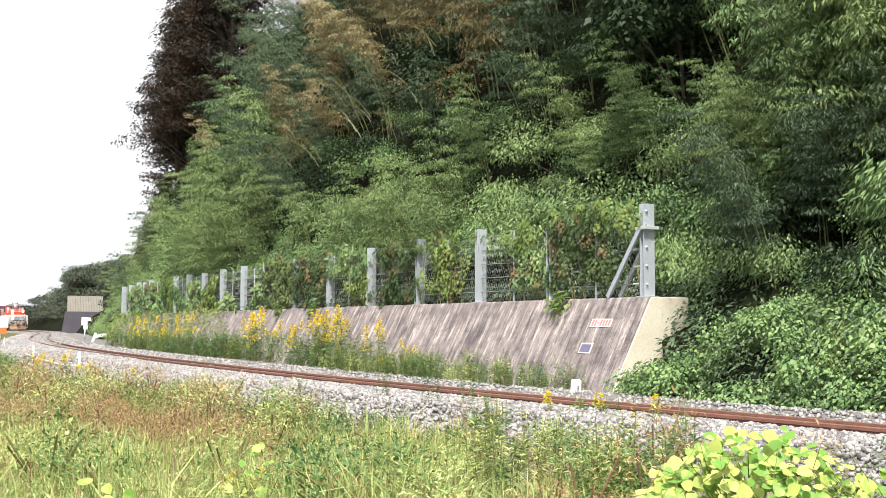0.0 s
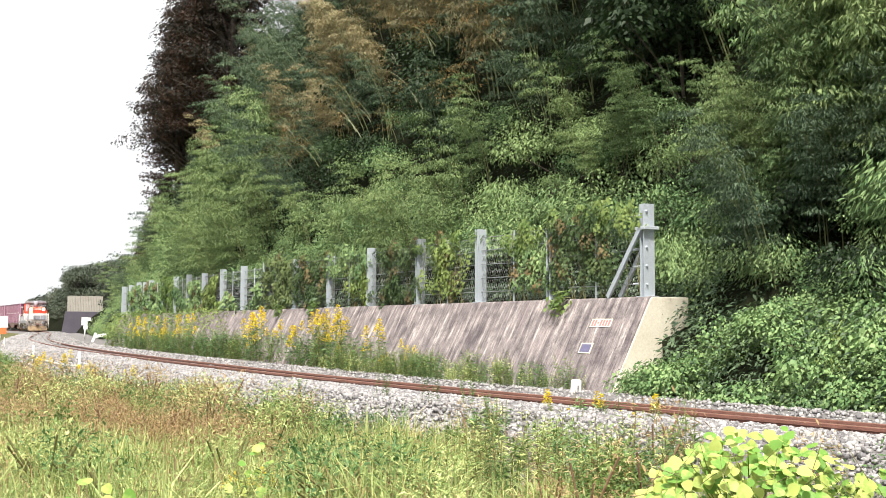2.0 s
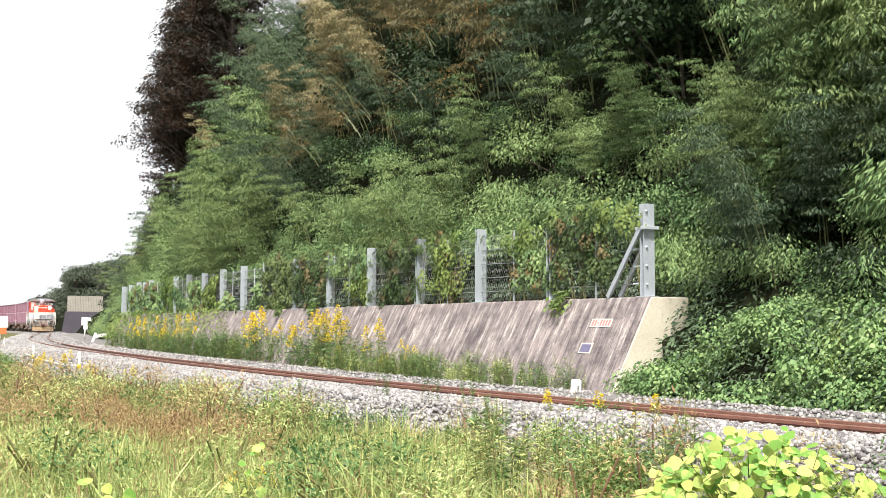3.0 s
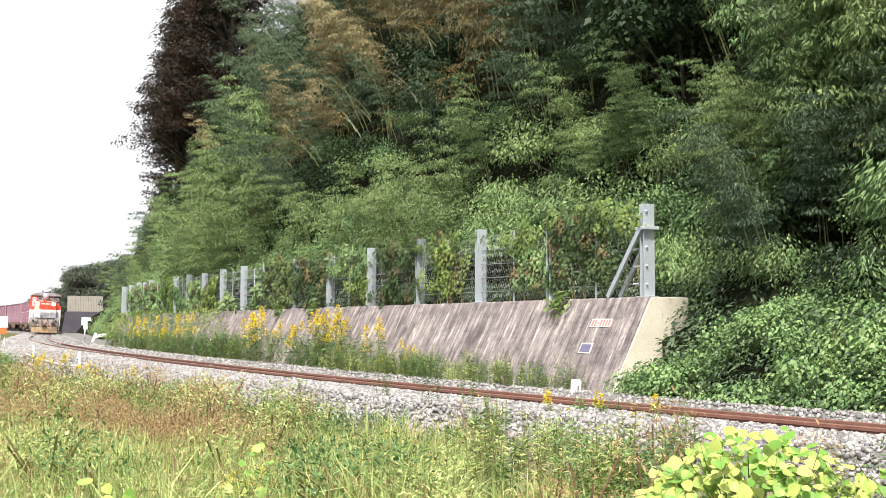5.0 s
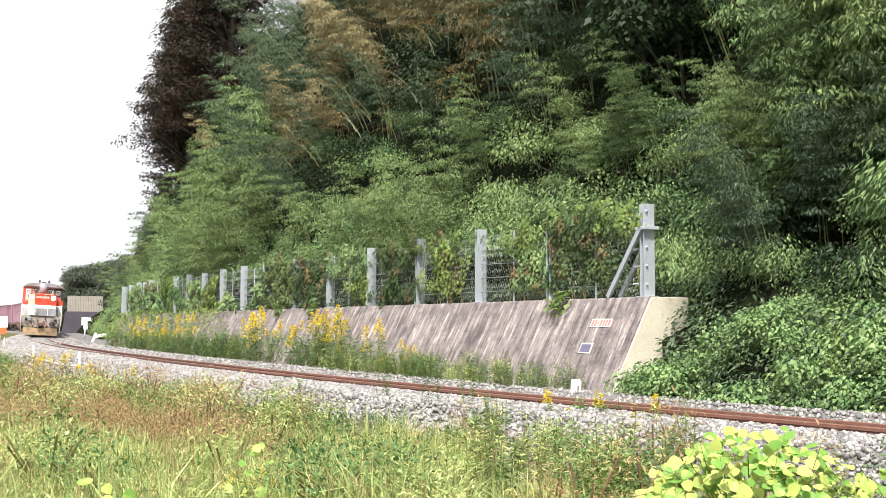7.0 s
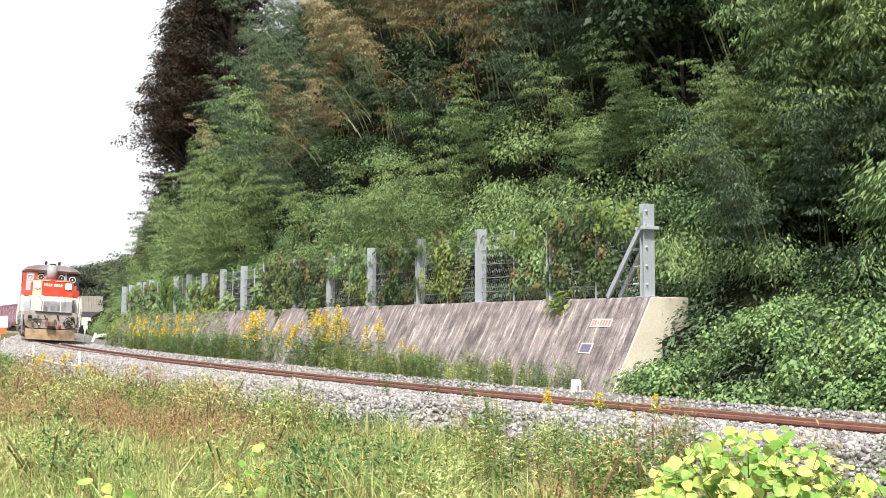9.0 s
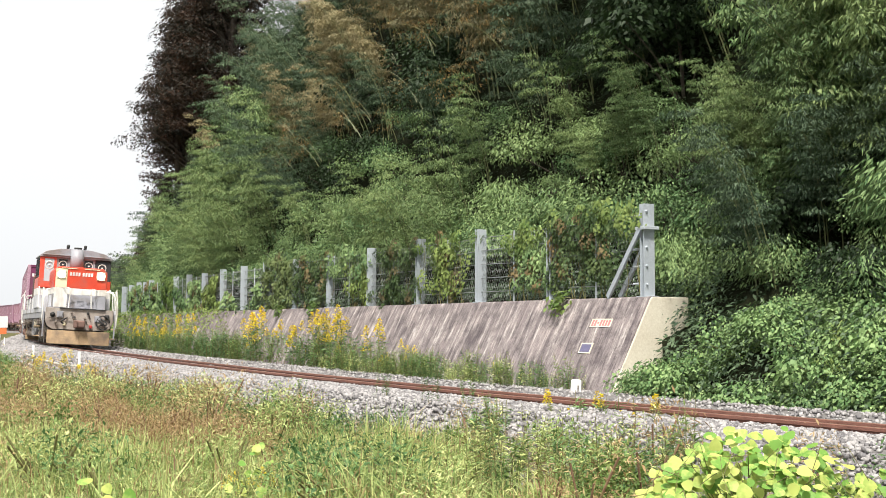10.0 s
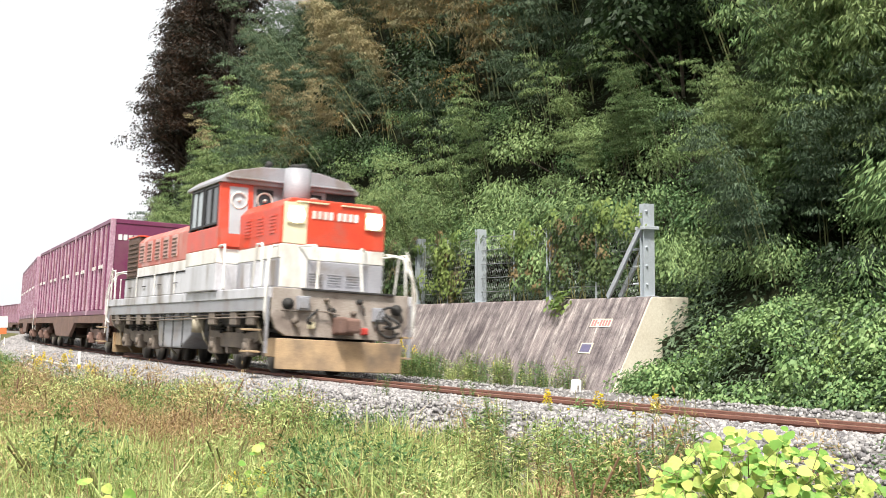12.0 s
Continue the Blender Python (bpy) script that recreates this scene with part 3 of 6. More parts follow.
def tree(seed, mat, label, h=10.0, spread=3.0, clumps=60, per=42, leaf=0.3, name="tree", group="trees on the hill"):
    """A tapered trunk with limbs and a crown of many leaf clumps, with gaps."""
    rng = random.Random(seed)
    th = thing(name, label, "tree", group)
    bm, lv = bmesh.new(), Leaves()
    tube(bm, [(0, 0, 0), (0.15 * spread * 0.3, 0, h * 0.35), (rng.uniform(-0.3, 0.3), rng.uniform(-0.3, 0.3), h * 0.7), (0.1, 0, h * 0.95)], h * 0.022, 7, h * 0.005)
    for k in range(clumps):
        t = rng.uniform(0.28, 1.0)
        a = rng.uniform(0, math.tau)
        rr = spread * (1.0 - 0.75 * max(0, t - 0.45) / 0.55) * rng.uniform(0.35, 1.1)
        root = Vector((0.05, 0, h * (t - 0.12)))
        end = Vector((math.cos(a) * rr, math.sin(a) * rr, h * t + rng.uniform(-0.3, 0.3)))
        if k % 2 == 0:
            tube(bm, [root, root.lerp(end, 0.5) + Vector((0, 0, 0.15)), end], h * 0.006, 4, h * 0.0015)
        cr = spread * rng.uniform(0.14, 0.3)
        lv.tuft(rng, end, cr, cr * 0.75, per, leaf, 0.5, 0.5, 0.45)
    part("trunk", bm, M_BARK, th)
    under(lv.build("crown", mat, seed, 0.8), th)
    return th


def place(proto, p, rz, sc=1.0, tilt=0.0, sz=None):
    m = Matrix.Translation(p) @ Matrix.Rotation(rz, 4, "Z") @ Matrix.Rotation(tilt, 4, "Y") @ Matrix.Diagonal((sc, sc, sz or sc, 1))
    return copy_thing(proto, m)


def retire(*protos):
    """Take away the patterns from which copies were made."""
    for p in protos:
        for o in (*p.children_recursive, p):
            bpy.data.objects.remove(o)


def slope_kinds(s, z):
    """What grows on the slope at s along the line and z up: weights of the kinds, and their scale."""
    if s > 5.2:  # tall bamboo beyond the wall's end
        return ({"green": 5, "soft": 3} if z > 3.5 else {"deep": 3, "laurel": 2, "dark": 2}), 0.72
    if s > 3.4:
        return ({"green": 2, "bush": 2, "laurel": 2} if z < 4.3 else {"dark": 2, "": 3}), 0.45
    if s > -3.4 and z > 5.0:  # the wood's hollow, its shade put into near-black leaves
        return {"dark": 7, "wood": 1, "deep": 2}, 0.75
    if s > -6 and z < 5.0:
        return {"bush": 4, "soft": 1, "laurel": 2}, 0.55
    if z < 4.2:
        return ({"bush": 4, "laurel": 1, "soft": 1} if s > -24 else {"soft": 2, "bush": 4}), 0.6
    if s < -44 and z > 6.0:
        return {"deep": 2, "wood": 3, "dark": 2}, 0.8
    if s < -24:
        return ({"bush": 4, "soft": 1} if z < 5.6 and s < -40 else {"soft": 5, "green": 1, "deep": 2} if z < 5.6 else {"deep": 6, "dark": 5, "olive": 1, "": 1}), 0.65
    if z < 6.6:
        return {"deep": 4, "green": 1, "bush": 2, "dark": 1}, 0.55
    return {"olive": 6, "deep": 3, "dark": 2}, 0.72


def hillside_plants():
    rng = random.Random(21)
    kinds = {
        "green": [bamboo(i, M_BAMBOO, "green arching bamboo with feathery drooping leaves on the slope") for i in (1, 2, 3)],
        "soft": [bamboo(i, M_SOFTGREEN, "soft yellow-green bamboo with drooping boughs on the slope") for i in (30, 32)],
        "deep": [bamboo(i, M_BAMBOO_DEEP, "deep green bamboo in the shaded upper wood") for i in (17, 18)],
        "olive": [bamboo(i, M_BAMBOO_OLIVE, "olive-brown bamboo with drooping sprays on the upper slope") for i in (4, 5)],
        "bush": [shrub(i, M_SHRUB, "dense green shrub growing on the slope above the fence") for i in (6, 7, 8)],
        "laurel": [shrub(i, M_SHRUB, "narrow-leaved green shrub behind the wall's end", r=1.1, tips=230, leaf=0.14, broad=0.24, droop=0.3) for i in (33, 34)],
        "dark": [shrub(i, M_SHADELEAF, "dark evergreen shrub in the shade of the wood", r=1.5, leaf=0.16) for i in (9, 10)],
        "wood": [tree(i, M_SHADELEAF, "tall dark evergreen tree on top of the hill", h=9, spread=2.8) for i in (12, 13)],
    }
    kinds[""] = []
    dead = bamboo(11, M_DEADLEAF, "orange dead bamboo bough arching out of the foliage", h=3.0, culms=2, boughs=6, per=26, leaf=0.13, broad=0.16)
    brown = tree(14, M_BROWNLEAF, "tall tree with dark brown autumn leaves at the hill's end", h=14, spread=3.4, clumps=200, per=105, leaf=0.16)
    out = lambda s: heading(s) - math.pi / 2

    def put(name, p, s, sc):
        if name in ("bush", "dark", "laurel"):
            place(rng.choice(kinds[name]), p, rng.uniform(0, 6.28), sc * rng.uniform(0.9, 1.35))
        elif name == "wood":
            place(rng.choice(kinds[name]), p, rng.uniform(0, 6.28), sc * rng.uniform(0.5, 0.75))
        elif name:
            end = s < -34  # lower and more upright towards the hill's end
            place(rng.choice(kinds[name]), p, out(s) + rng.uniform(-0.6, 0.6), sc * rng.uniform(0.8, 1.25) * (0.7 if end else 1.0), 0.0 if end else rng.uniform(0.0, 0.3))

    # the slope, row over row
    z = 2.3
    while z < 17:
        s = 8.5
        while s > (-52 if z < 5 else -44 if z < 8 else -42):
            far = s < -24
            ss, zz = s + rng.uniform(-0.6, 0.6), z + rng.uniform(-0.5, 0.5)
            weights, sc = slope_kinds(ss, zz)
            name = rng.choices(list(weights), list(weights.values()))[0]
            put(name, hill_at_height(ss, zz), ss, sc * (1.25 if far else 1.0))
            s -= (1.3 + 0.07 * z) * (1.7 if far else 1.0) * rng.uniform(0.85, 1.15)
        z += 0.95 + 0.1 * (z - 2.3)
    # shrubs close behind the fence, higher than its mesh
    s = 2.5
    while s > -60:
        put("bush" if s > -20 else rng.choice(("bush", "soft")), hill_at_height(s, rng.uniform(1.9, 2.5)), s, rng.uniform(0.5, 0.7))
        s -= 1.1 if s > -25 else 2.0
    # dead boughs in the olive wood
    for k in range(30):
        s = rng.uniform(-24, -4)
        p = hill_at_height(s, rng.uniform(5.8, 10.5)) + at(s, -1.1, 0) - at(s, 0, 0)
        place(dead, p, out(s) + rng.uniform(-1.2, 1.2), rng.uniform(0.35, 0.65), rng.uniform(0.2, 0.7))
    # brown trees at the end of the hill
    for s, v, z, sc in ((-55, 8.3, 7.0, 1.0), (-57, 8.9, 6.0, 0.95), (-58, 8.6, 5.0, 0.85), (-50, 9.2, 9.0, 1.1), (-53, 8.1, 8.0, 0.9), (-47, 9.4, 9.5, 1.0), (-49, 8.5, 9.0, 0.8), (-54, 7.6, 9.0, 0.7)):
        place(brown, at(s, v, z), rng.uniform(0, 6.28), sc)
    for s, v, z, sc in ((-64, 7.0, 2.8, 0.36), (-67, 6.6, 2.2, 0.3), (-61, 7.5, 3.6, 0.42), (-59, 7.4, 4.6, 0.4)):
        place(brown, at(s, v, z), rng.uniform(0, 6.28), sc)
    # tall green bamboo that leans out beyond the wall's near end
    for s, v, h in ((5.4, 6.8, 0.7), (5.9, 7.4, 0.9), (6.4, 6.8, 0.85), (6.9, 7.6, 1.05), (7.6, 7.0, 0.9), (8.2, 7.6, 1.0), (7.2, 8.4, 1.1), (6.2, 8.2, 1.0), (5.2, 6.2, 0.5), (6.6, 7.4, 0.85), (7.2, 7.8, 0.9), (7.8, 7.2, 0.85), (8.4, 7.8, 0.9), (6.0, 7.0, 0.75)):
        name = rng.choice(("green", "green", "soft"))
        put(name, at(s, v, 2.6 + 0.5 * (v - 6.6)), s, h)
    for s, v, z in ((3.6, 6.2, 2.5), (4.0, 5.8, 2.2), (4.4, 6.3, 2.6), (4.8, 5.9, 2.3), (5.2, 6.2, 2.5), (3.8, 6.7, 3.0), (4.6, 6.8, 3.1), (5.5, 6.6, 2.8)):
        put(rng.choice(("green", "soft", "bush")), at(s, v, z), s, 0.4)
    for k in range(34):
        s, kk = rng.uniform(4.2, 9.0), rng.uniform(2.4, 3.9)
        put(rng.choice(("laurel", "dark", "deep", "bush") if s < 7 else ("dark", "deep", "laurel")), hill_point(s, kk), s, rng.uniform(0.38, 0.56))
    for k in range(16):
        s, v = rng.uniform(3.6, 6.2), rng.uniform(4.5, 6.0)
        put(rng.choice(("laurel", "bush")), at(s, v, 0.35 + (v - 4.5) * 0.75), s, rng.uniform(0.36, 0.5))
        s, v = rng.uniform(0.6, 4.2), rng.uniform(5.2, 6.4)
        put(rng.choice(("laurel", "bush")), at(s, v, 1.2 + (v - 5.0) * 0.7), s, rng.uniform(0.45, 0.62))
    # bright mounds over the first bays
    for s, z in ((1.2, 3.7), (0.2, 3.9), (-0.8, 3.6), (-1.8, 4.0), (-2.8, 3.7), (2.0, 3.9), (0.6, 4.5), (-1.2, 4.6), (2.8, 4.3), (3.4, 3.8)):
        put(rng.choice(("soft", "bush")), hill_at_height(s, z) + at(s, -0.4) - at(s, 0), s, 0.36)
    # upright bamboo that closes the hill's end, lower and lower along the line
    for s, v, z, sc in ((-52, 8.0, 4.0, 0.9), (-54, 7.6, 3.4, 1.0), (-55, 8.3, 4.0, 1.0), (-56, 7.8, 2.8, 1.0), (-57, 8.4, 3.2, 1.05), (-58, 7.6, 2.0, 1.05), (-59, 8.2, 2.2, 1.1), (-60, 7.4, 1.6, 1.0), (-61, 8.0, 1.8, 1.05),
                        (-62, 7.4, 1.4, 1.0), (-63, 7.9, 1.5, 0.95), (-64.5, 7.2, 1.2, 0.9), (-66, 7.6, 1.2, 0.85), (-68, 7.0, 1.0, 0.8), (-70, 7.2, 1.0, 0.72), (-72, 6.8, 0.8, 0.65), (-50, 7.4, 4.4, 0.85), (-53, 7.0, 2.6, 0.9),
                        (-64, 6.4, 1.0, 0.85), (-67, 6.1, 0.8, 0.8), (-70, 5.9, 0.6, 0.75), (-73, 5.7, 0.5, 0.7)):
        place(rng.choice(kinds["soft"] + kinds["deep"] + kinds["green"]), at(s, v, z), out(s) + rng.uniform(-0.8, 0.8), sc)
    # the hill's low end
    for k in range(70):
        s = rng.uniform(-76, -54)
        v = rng.uniform(5.2, 9.5)
        put("bush", at(s, v, max(0.2, (v - 4.7) * 1.15 + (s + 66) * 0.1)), s, rng.uniform(0.5, 0.75) * (1 if v < 6 else 1.25))
    for k in range(34):
        s, v = rng.uniform(-76, -50), rng.uniform(4.1, 5.4)
        put("bush", at(s, v, max(-0.1, (v - 4.2) * 0.8)), s, rng.uniform(0.3, 0.48))
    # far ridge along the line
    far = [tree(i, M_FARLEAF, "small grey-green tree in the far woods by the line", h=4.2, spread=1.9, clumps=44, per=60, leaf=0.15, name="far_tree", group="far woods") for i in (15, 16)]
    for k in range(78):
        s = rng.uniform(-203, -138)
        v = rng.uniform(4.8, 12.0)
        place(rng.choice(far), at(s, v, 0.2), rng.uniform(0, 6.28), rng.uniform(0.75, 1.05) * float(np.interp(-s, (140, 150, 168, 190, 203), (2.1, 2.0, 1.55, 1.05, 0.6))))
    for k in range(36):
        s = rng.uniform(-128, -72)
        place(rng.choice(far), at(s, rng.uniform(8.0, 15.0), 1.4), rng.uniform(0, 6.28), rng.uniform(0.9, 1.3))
    retire(*(p for ks in kinds.values() for p in ks), dead, brown, *far)


def kudzu_slope():
    """Kudzu mounds on the bank beside the wall's end, and along the far edge of the ballast."""
    rng = random.Random(31)
    kinds = [shrub(i, M_KUDZU, "green kudzu mound with broad leaves on the bank", r=0.75, tips=130, per=9, leaf=0.085, broad=0.75, tall=0.6, name="kudzu_mound", category="kudzu", group="kudzu mounds", stem=M_STEM) for i in (41, 42)]
    kinds.append(shrub(43, M_KUDZU, "kudzu mound with large hanging leaves on the bank", r=0.75, tips=100, per=9, leaf=0.105, broad=0.8, tall=0.6, name="kudzu_mound", category="kudzu", group="kudzu mounds", stem=M_STEM))
    kinds += [shrub(44, M_SHRUB, "small-leaved green bush on the bank beside the wall", r=0.7, tips=130, per=10, leaf=0.075, broad=0.5, tall=0.7), shrub(45, M_VINE, "light yellow-green weed on the bank", r=0.5, tips=110, per=9, leaf=0.08, broad=0.45, tall=0.8, name="bank_weed", category="weed", group="weeds on the bank")]
    for k in range(190):
        s, kk = rng.uniform(4.9, 11.5), rng.uniform(0.0, 2.9)
        if s < 7.0 and kk > 0.4:
            kk = 0.3 + max(0, s - 4.9) * 1.1
        place(rng.choice(kinds), hill_point(s, kk) - Vector((0, 0, 0.12)), rng.uniform(0, 6.28), rng.uniform(0.4, 0.7))
    for k in range(18):
        u = rng.uniform(-1.6, -0.25)
        p = WALL_M @ Vector((u, rng.uniform(-0.6, 0.75), 0.0))
        p.z = -0.1
        place(rng.choice(kinds), p, rng.uniform(0, 6.28), rng.uniform(0.45, 0.75))
    retire(*kinds)


def fence_vines():
    """Vines on the fence, bay by bay: where along the bay, how wide, how thick and how high."""
    rng = random.Random(51)
    bays = {0: ((0.72, 0.2, 0.1, 1.55, 1.3), (0.4, 0.25, 1.15, 1.6, 0.7)), 1: ((0.2, 0.16, 0.1, 1.1, 0.9), (0.4, 0.14, 0.9, 1.5, 0.5)), 2: ((0.5, 0.16, 0.0, 1.4, 0.7), (0.5, 0.35, 1.1, 1.5, 0.6)),
            3: ((0.35, 0.24, 0.0, 1.5, 1.3),), 4: ((0.5, 0.35, 0.8, 1.6, 0.9), (0.2, 0.15, 0.1, 1.2, 0.4)), 5: ((0.5, 0.32, 0.0, 1.6, 1.5),), 6: ((0.5, 0.32, 0.0, 1.6, 1.5),), 7: ((0.3, 0.2, 0.0, 0.8, 0.4),),
            8: ((0.6, 0.2, 0.0, 0.6, 0.3),), 9: ((0.6, 0.3, 0.0, 1.3, 0.8),), 10: ((0.5, 0.3, 0.0, 1.3, 0.9),), 11: ((0.5, 0.3, 0.0, 1.0, 0.6),), 12: ((0.5, 0.3, 0.0, 1.5, 1.2),), 13: ((0.5, 0.3, 0.0, 1.3, 0.9),),
            14: ((0.5, 0.3, 0.0, 1.3, 0.8),), 15: ((0.5, 0.3, 0.0, 1.3, 0.7),), 16: ((0.5, 0.3, 0.0, 1.3, 0.7),)}
    for i, clumps in bays.items():
        u0, u1 = POSTS[i][0], POSTS[i + 1][0]
        for c, (f0, wd, low, top0, am) in enumerate(clumps):
            thick = am > 0.95
            yellow = c == 1 or i in (2, 9, 12)
            th = thing("climbing_vine", "thick dark-green vine covering the wire fence" if thick else "yellowing vine climbing the wire fence" if yellow else "green vine climbing the wire fence", "vine", "vines on the fence", WALL_M @ pose(0, -0.13, 1.395))
            bm, lv, dry = bmesh.new(), Leaves(), Leaves()
            for k in range(int(3 + 4 * am)):
                x = u0 + (u1 - u0) * min(0.95, max(0.06, rng.gauss(f0, wd)))
                pts = [(x, 0.02, 0)]
                for j in range(6):
                    x += rng.gauss(0, 0.06)
                    pts.append((x, rng.uniform(0.0, 0.05), top0 * rng.uniform(0.9, 1.02) * (j + 1) / 6))
                tube(bm, pts, 0.007, 3, 0.003)
            # hanging tufts, their leaves facing the track
            for k in range(int(34 * am * (top0 - low) / 1.5 * (u1 - u0) / 3 + 5)):
                cx = u0 + (u1 - u0) * min(0.97, max(0.04, rng.gauss(f0, wd)))
                cz = rng.uniform(low + 0.05, top0 - 0.05)
                tr, deep = rng.uniform(0.1, 0.24), rng.uniform(0.05, 0.16)
                brown = rng.random() < (0.2 if i in (2, 3, 5) else 0.06)
                for j in range(int(1500 * tr * tr) + 12):
                    a, f = rng.uniform(0, math.tau), math.sqrt(rng.random())
                    q = (cx + math.cos(a) * f * tr, 0.03 + deep * (1 - f * f) + rng.gauss(0, 0.02), cz + math.sin(a) * f * tr * 1.2)
                    l = rng.uniform(0.045, 0.09) * (1 if i < 6 else 1.4)
                    (dry if brown else lv).add(q, (math.cos(a) * 0.6 + rng.gauss(0, 0.4), 0.2, -0.8 + rng.gauss(0, 0.3)), l, l * 0.75, (math.cos(a) * f, 0.9, 0.4 + math.sin(a) * f))
            tagged(part("stem", bm, M_STEM, th), kind="stuff")
            under(lv.build("leaves", M_VINE if yellow else M_VINE_DARK if thick else M_SHRUB, i, 0.5), th)
            if dry.p:
                under(dry.build("withered_leaves", M_VINE_BROWN, i, 0.5), th, "withered brown leaves")
    # a leafy shoot that hangs over the wall's edge, and vines along its top further on
    for u, n in ((2.6, 110), (16, 60), (19, 60), (27, 200), (30, 260), (33, 320), (36, 380), (39, 420), (42, 460), (45, 500)):
        th = thing("hanging_vine", "green vine hanging over the wall's top edge", "vine", "vines over the wall", WALL_M @ pose(u, 0, 1.4))
        bm, lv = bmesh.new(), Leaves()
        wide = 0.12 if n < 120 else 1.4
        tube(bm, [(0, -0.2, 0.02), (0, 0.02, 0.03), (0.03, 0.16, -0.2)], 0.007, 4)
        for k in range(n):
            f = rng.random() ** 1.4
            drop = f * (0.3 if n < 120 else 0.75 if n < 300 else 1.25)
            lv.add((rng.gauss(0, wide), 0.08 + drop * 0.5 + rng.uniform(-0.1, 0.06), 0.1 - drop + rng.gauss(0, 0.05)), (rng.gauss(0, 0.5), rng.gauss(0.6, 0.4), rng.gauss(-0.4, 0.4)), rng.uniform(0.07, 0.13), 0.07)
        tagged(part("stem", bm, M_STEM, th), kind="stuff")
        under(lv.build("leaves", M_VINE, n, 0.8), th)


def goldenrod(seed, label, h=1.0, flower=True, mat=None):
    rng = random.Random(seed)
    th = thing("goldenrod" if flower else "tall_weed", label, "goldenrod" if flower else "weed", "weeds beside the track")
    bm, lv, fl = bmesh.new(), Leaves(), Leaves()
    for c in range(5):
        bx, by = rng.gauss(0, 0.13), rng.gauss(0, 0.13)
        hh = h * rng.uniform(0.65, 1.1)
        lx, ly = rng.gauss(0, 0.08), rng.gauss(0, 0.08)
        tip = Vector((bx + lx, by + ly, hh))
        tube(bm, [(bx, by, -0.05), (bx + lx * 0.4, by + ly * 0.4, hh * 0.55), tuple(tip)], 0.006, 4, 0.003)
        for k in range(46):
            t = rng.uniform(0.12, 0.9)
            a = rng.uniform(0, math.tau)
            p = Vector((bx + lx * t, by + ly * t, hh * t))
            lv.add(p, (math.cos(a), math.sin(a), rng.uniform(-0.2, 0.8)), rng.uniform(0.07, 0.15), rng.uniform(0.014, 0.024))
        if flower:
            for k in range(70):
                t = rng.random()
                a = rng.uniform(0, math.tau)
                rr = 0.09 * (1 - t) * rng.uniform(0.3, 1)
                fl.add(tip + Vector((math.cos(a) * rr, math.sin(a) * rr, -0.16 + 0.24 * t)), (math.cos(a), math.sin(a), 0.5), 0.045, 0.03)
    tagged(part("stem", bm, M_STEM, th), kind="stuff")
    under(lv.build("leaves", mat or M_WEED, seed, 0.6), th)
    if flower:
        tagged(under(fl.build("flower_plume", M_GOLD, seed, 0.8), th, "golden-yellow flower plume"), kind="stuff")
    return th


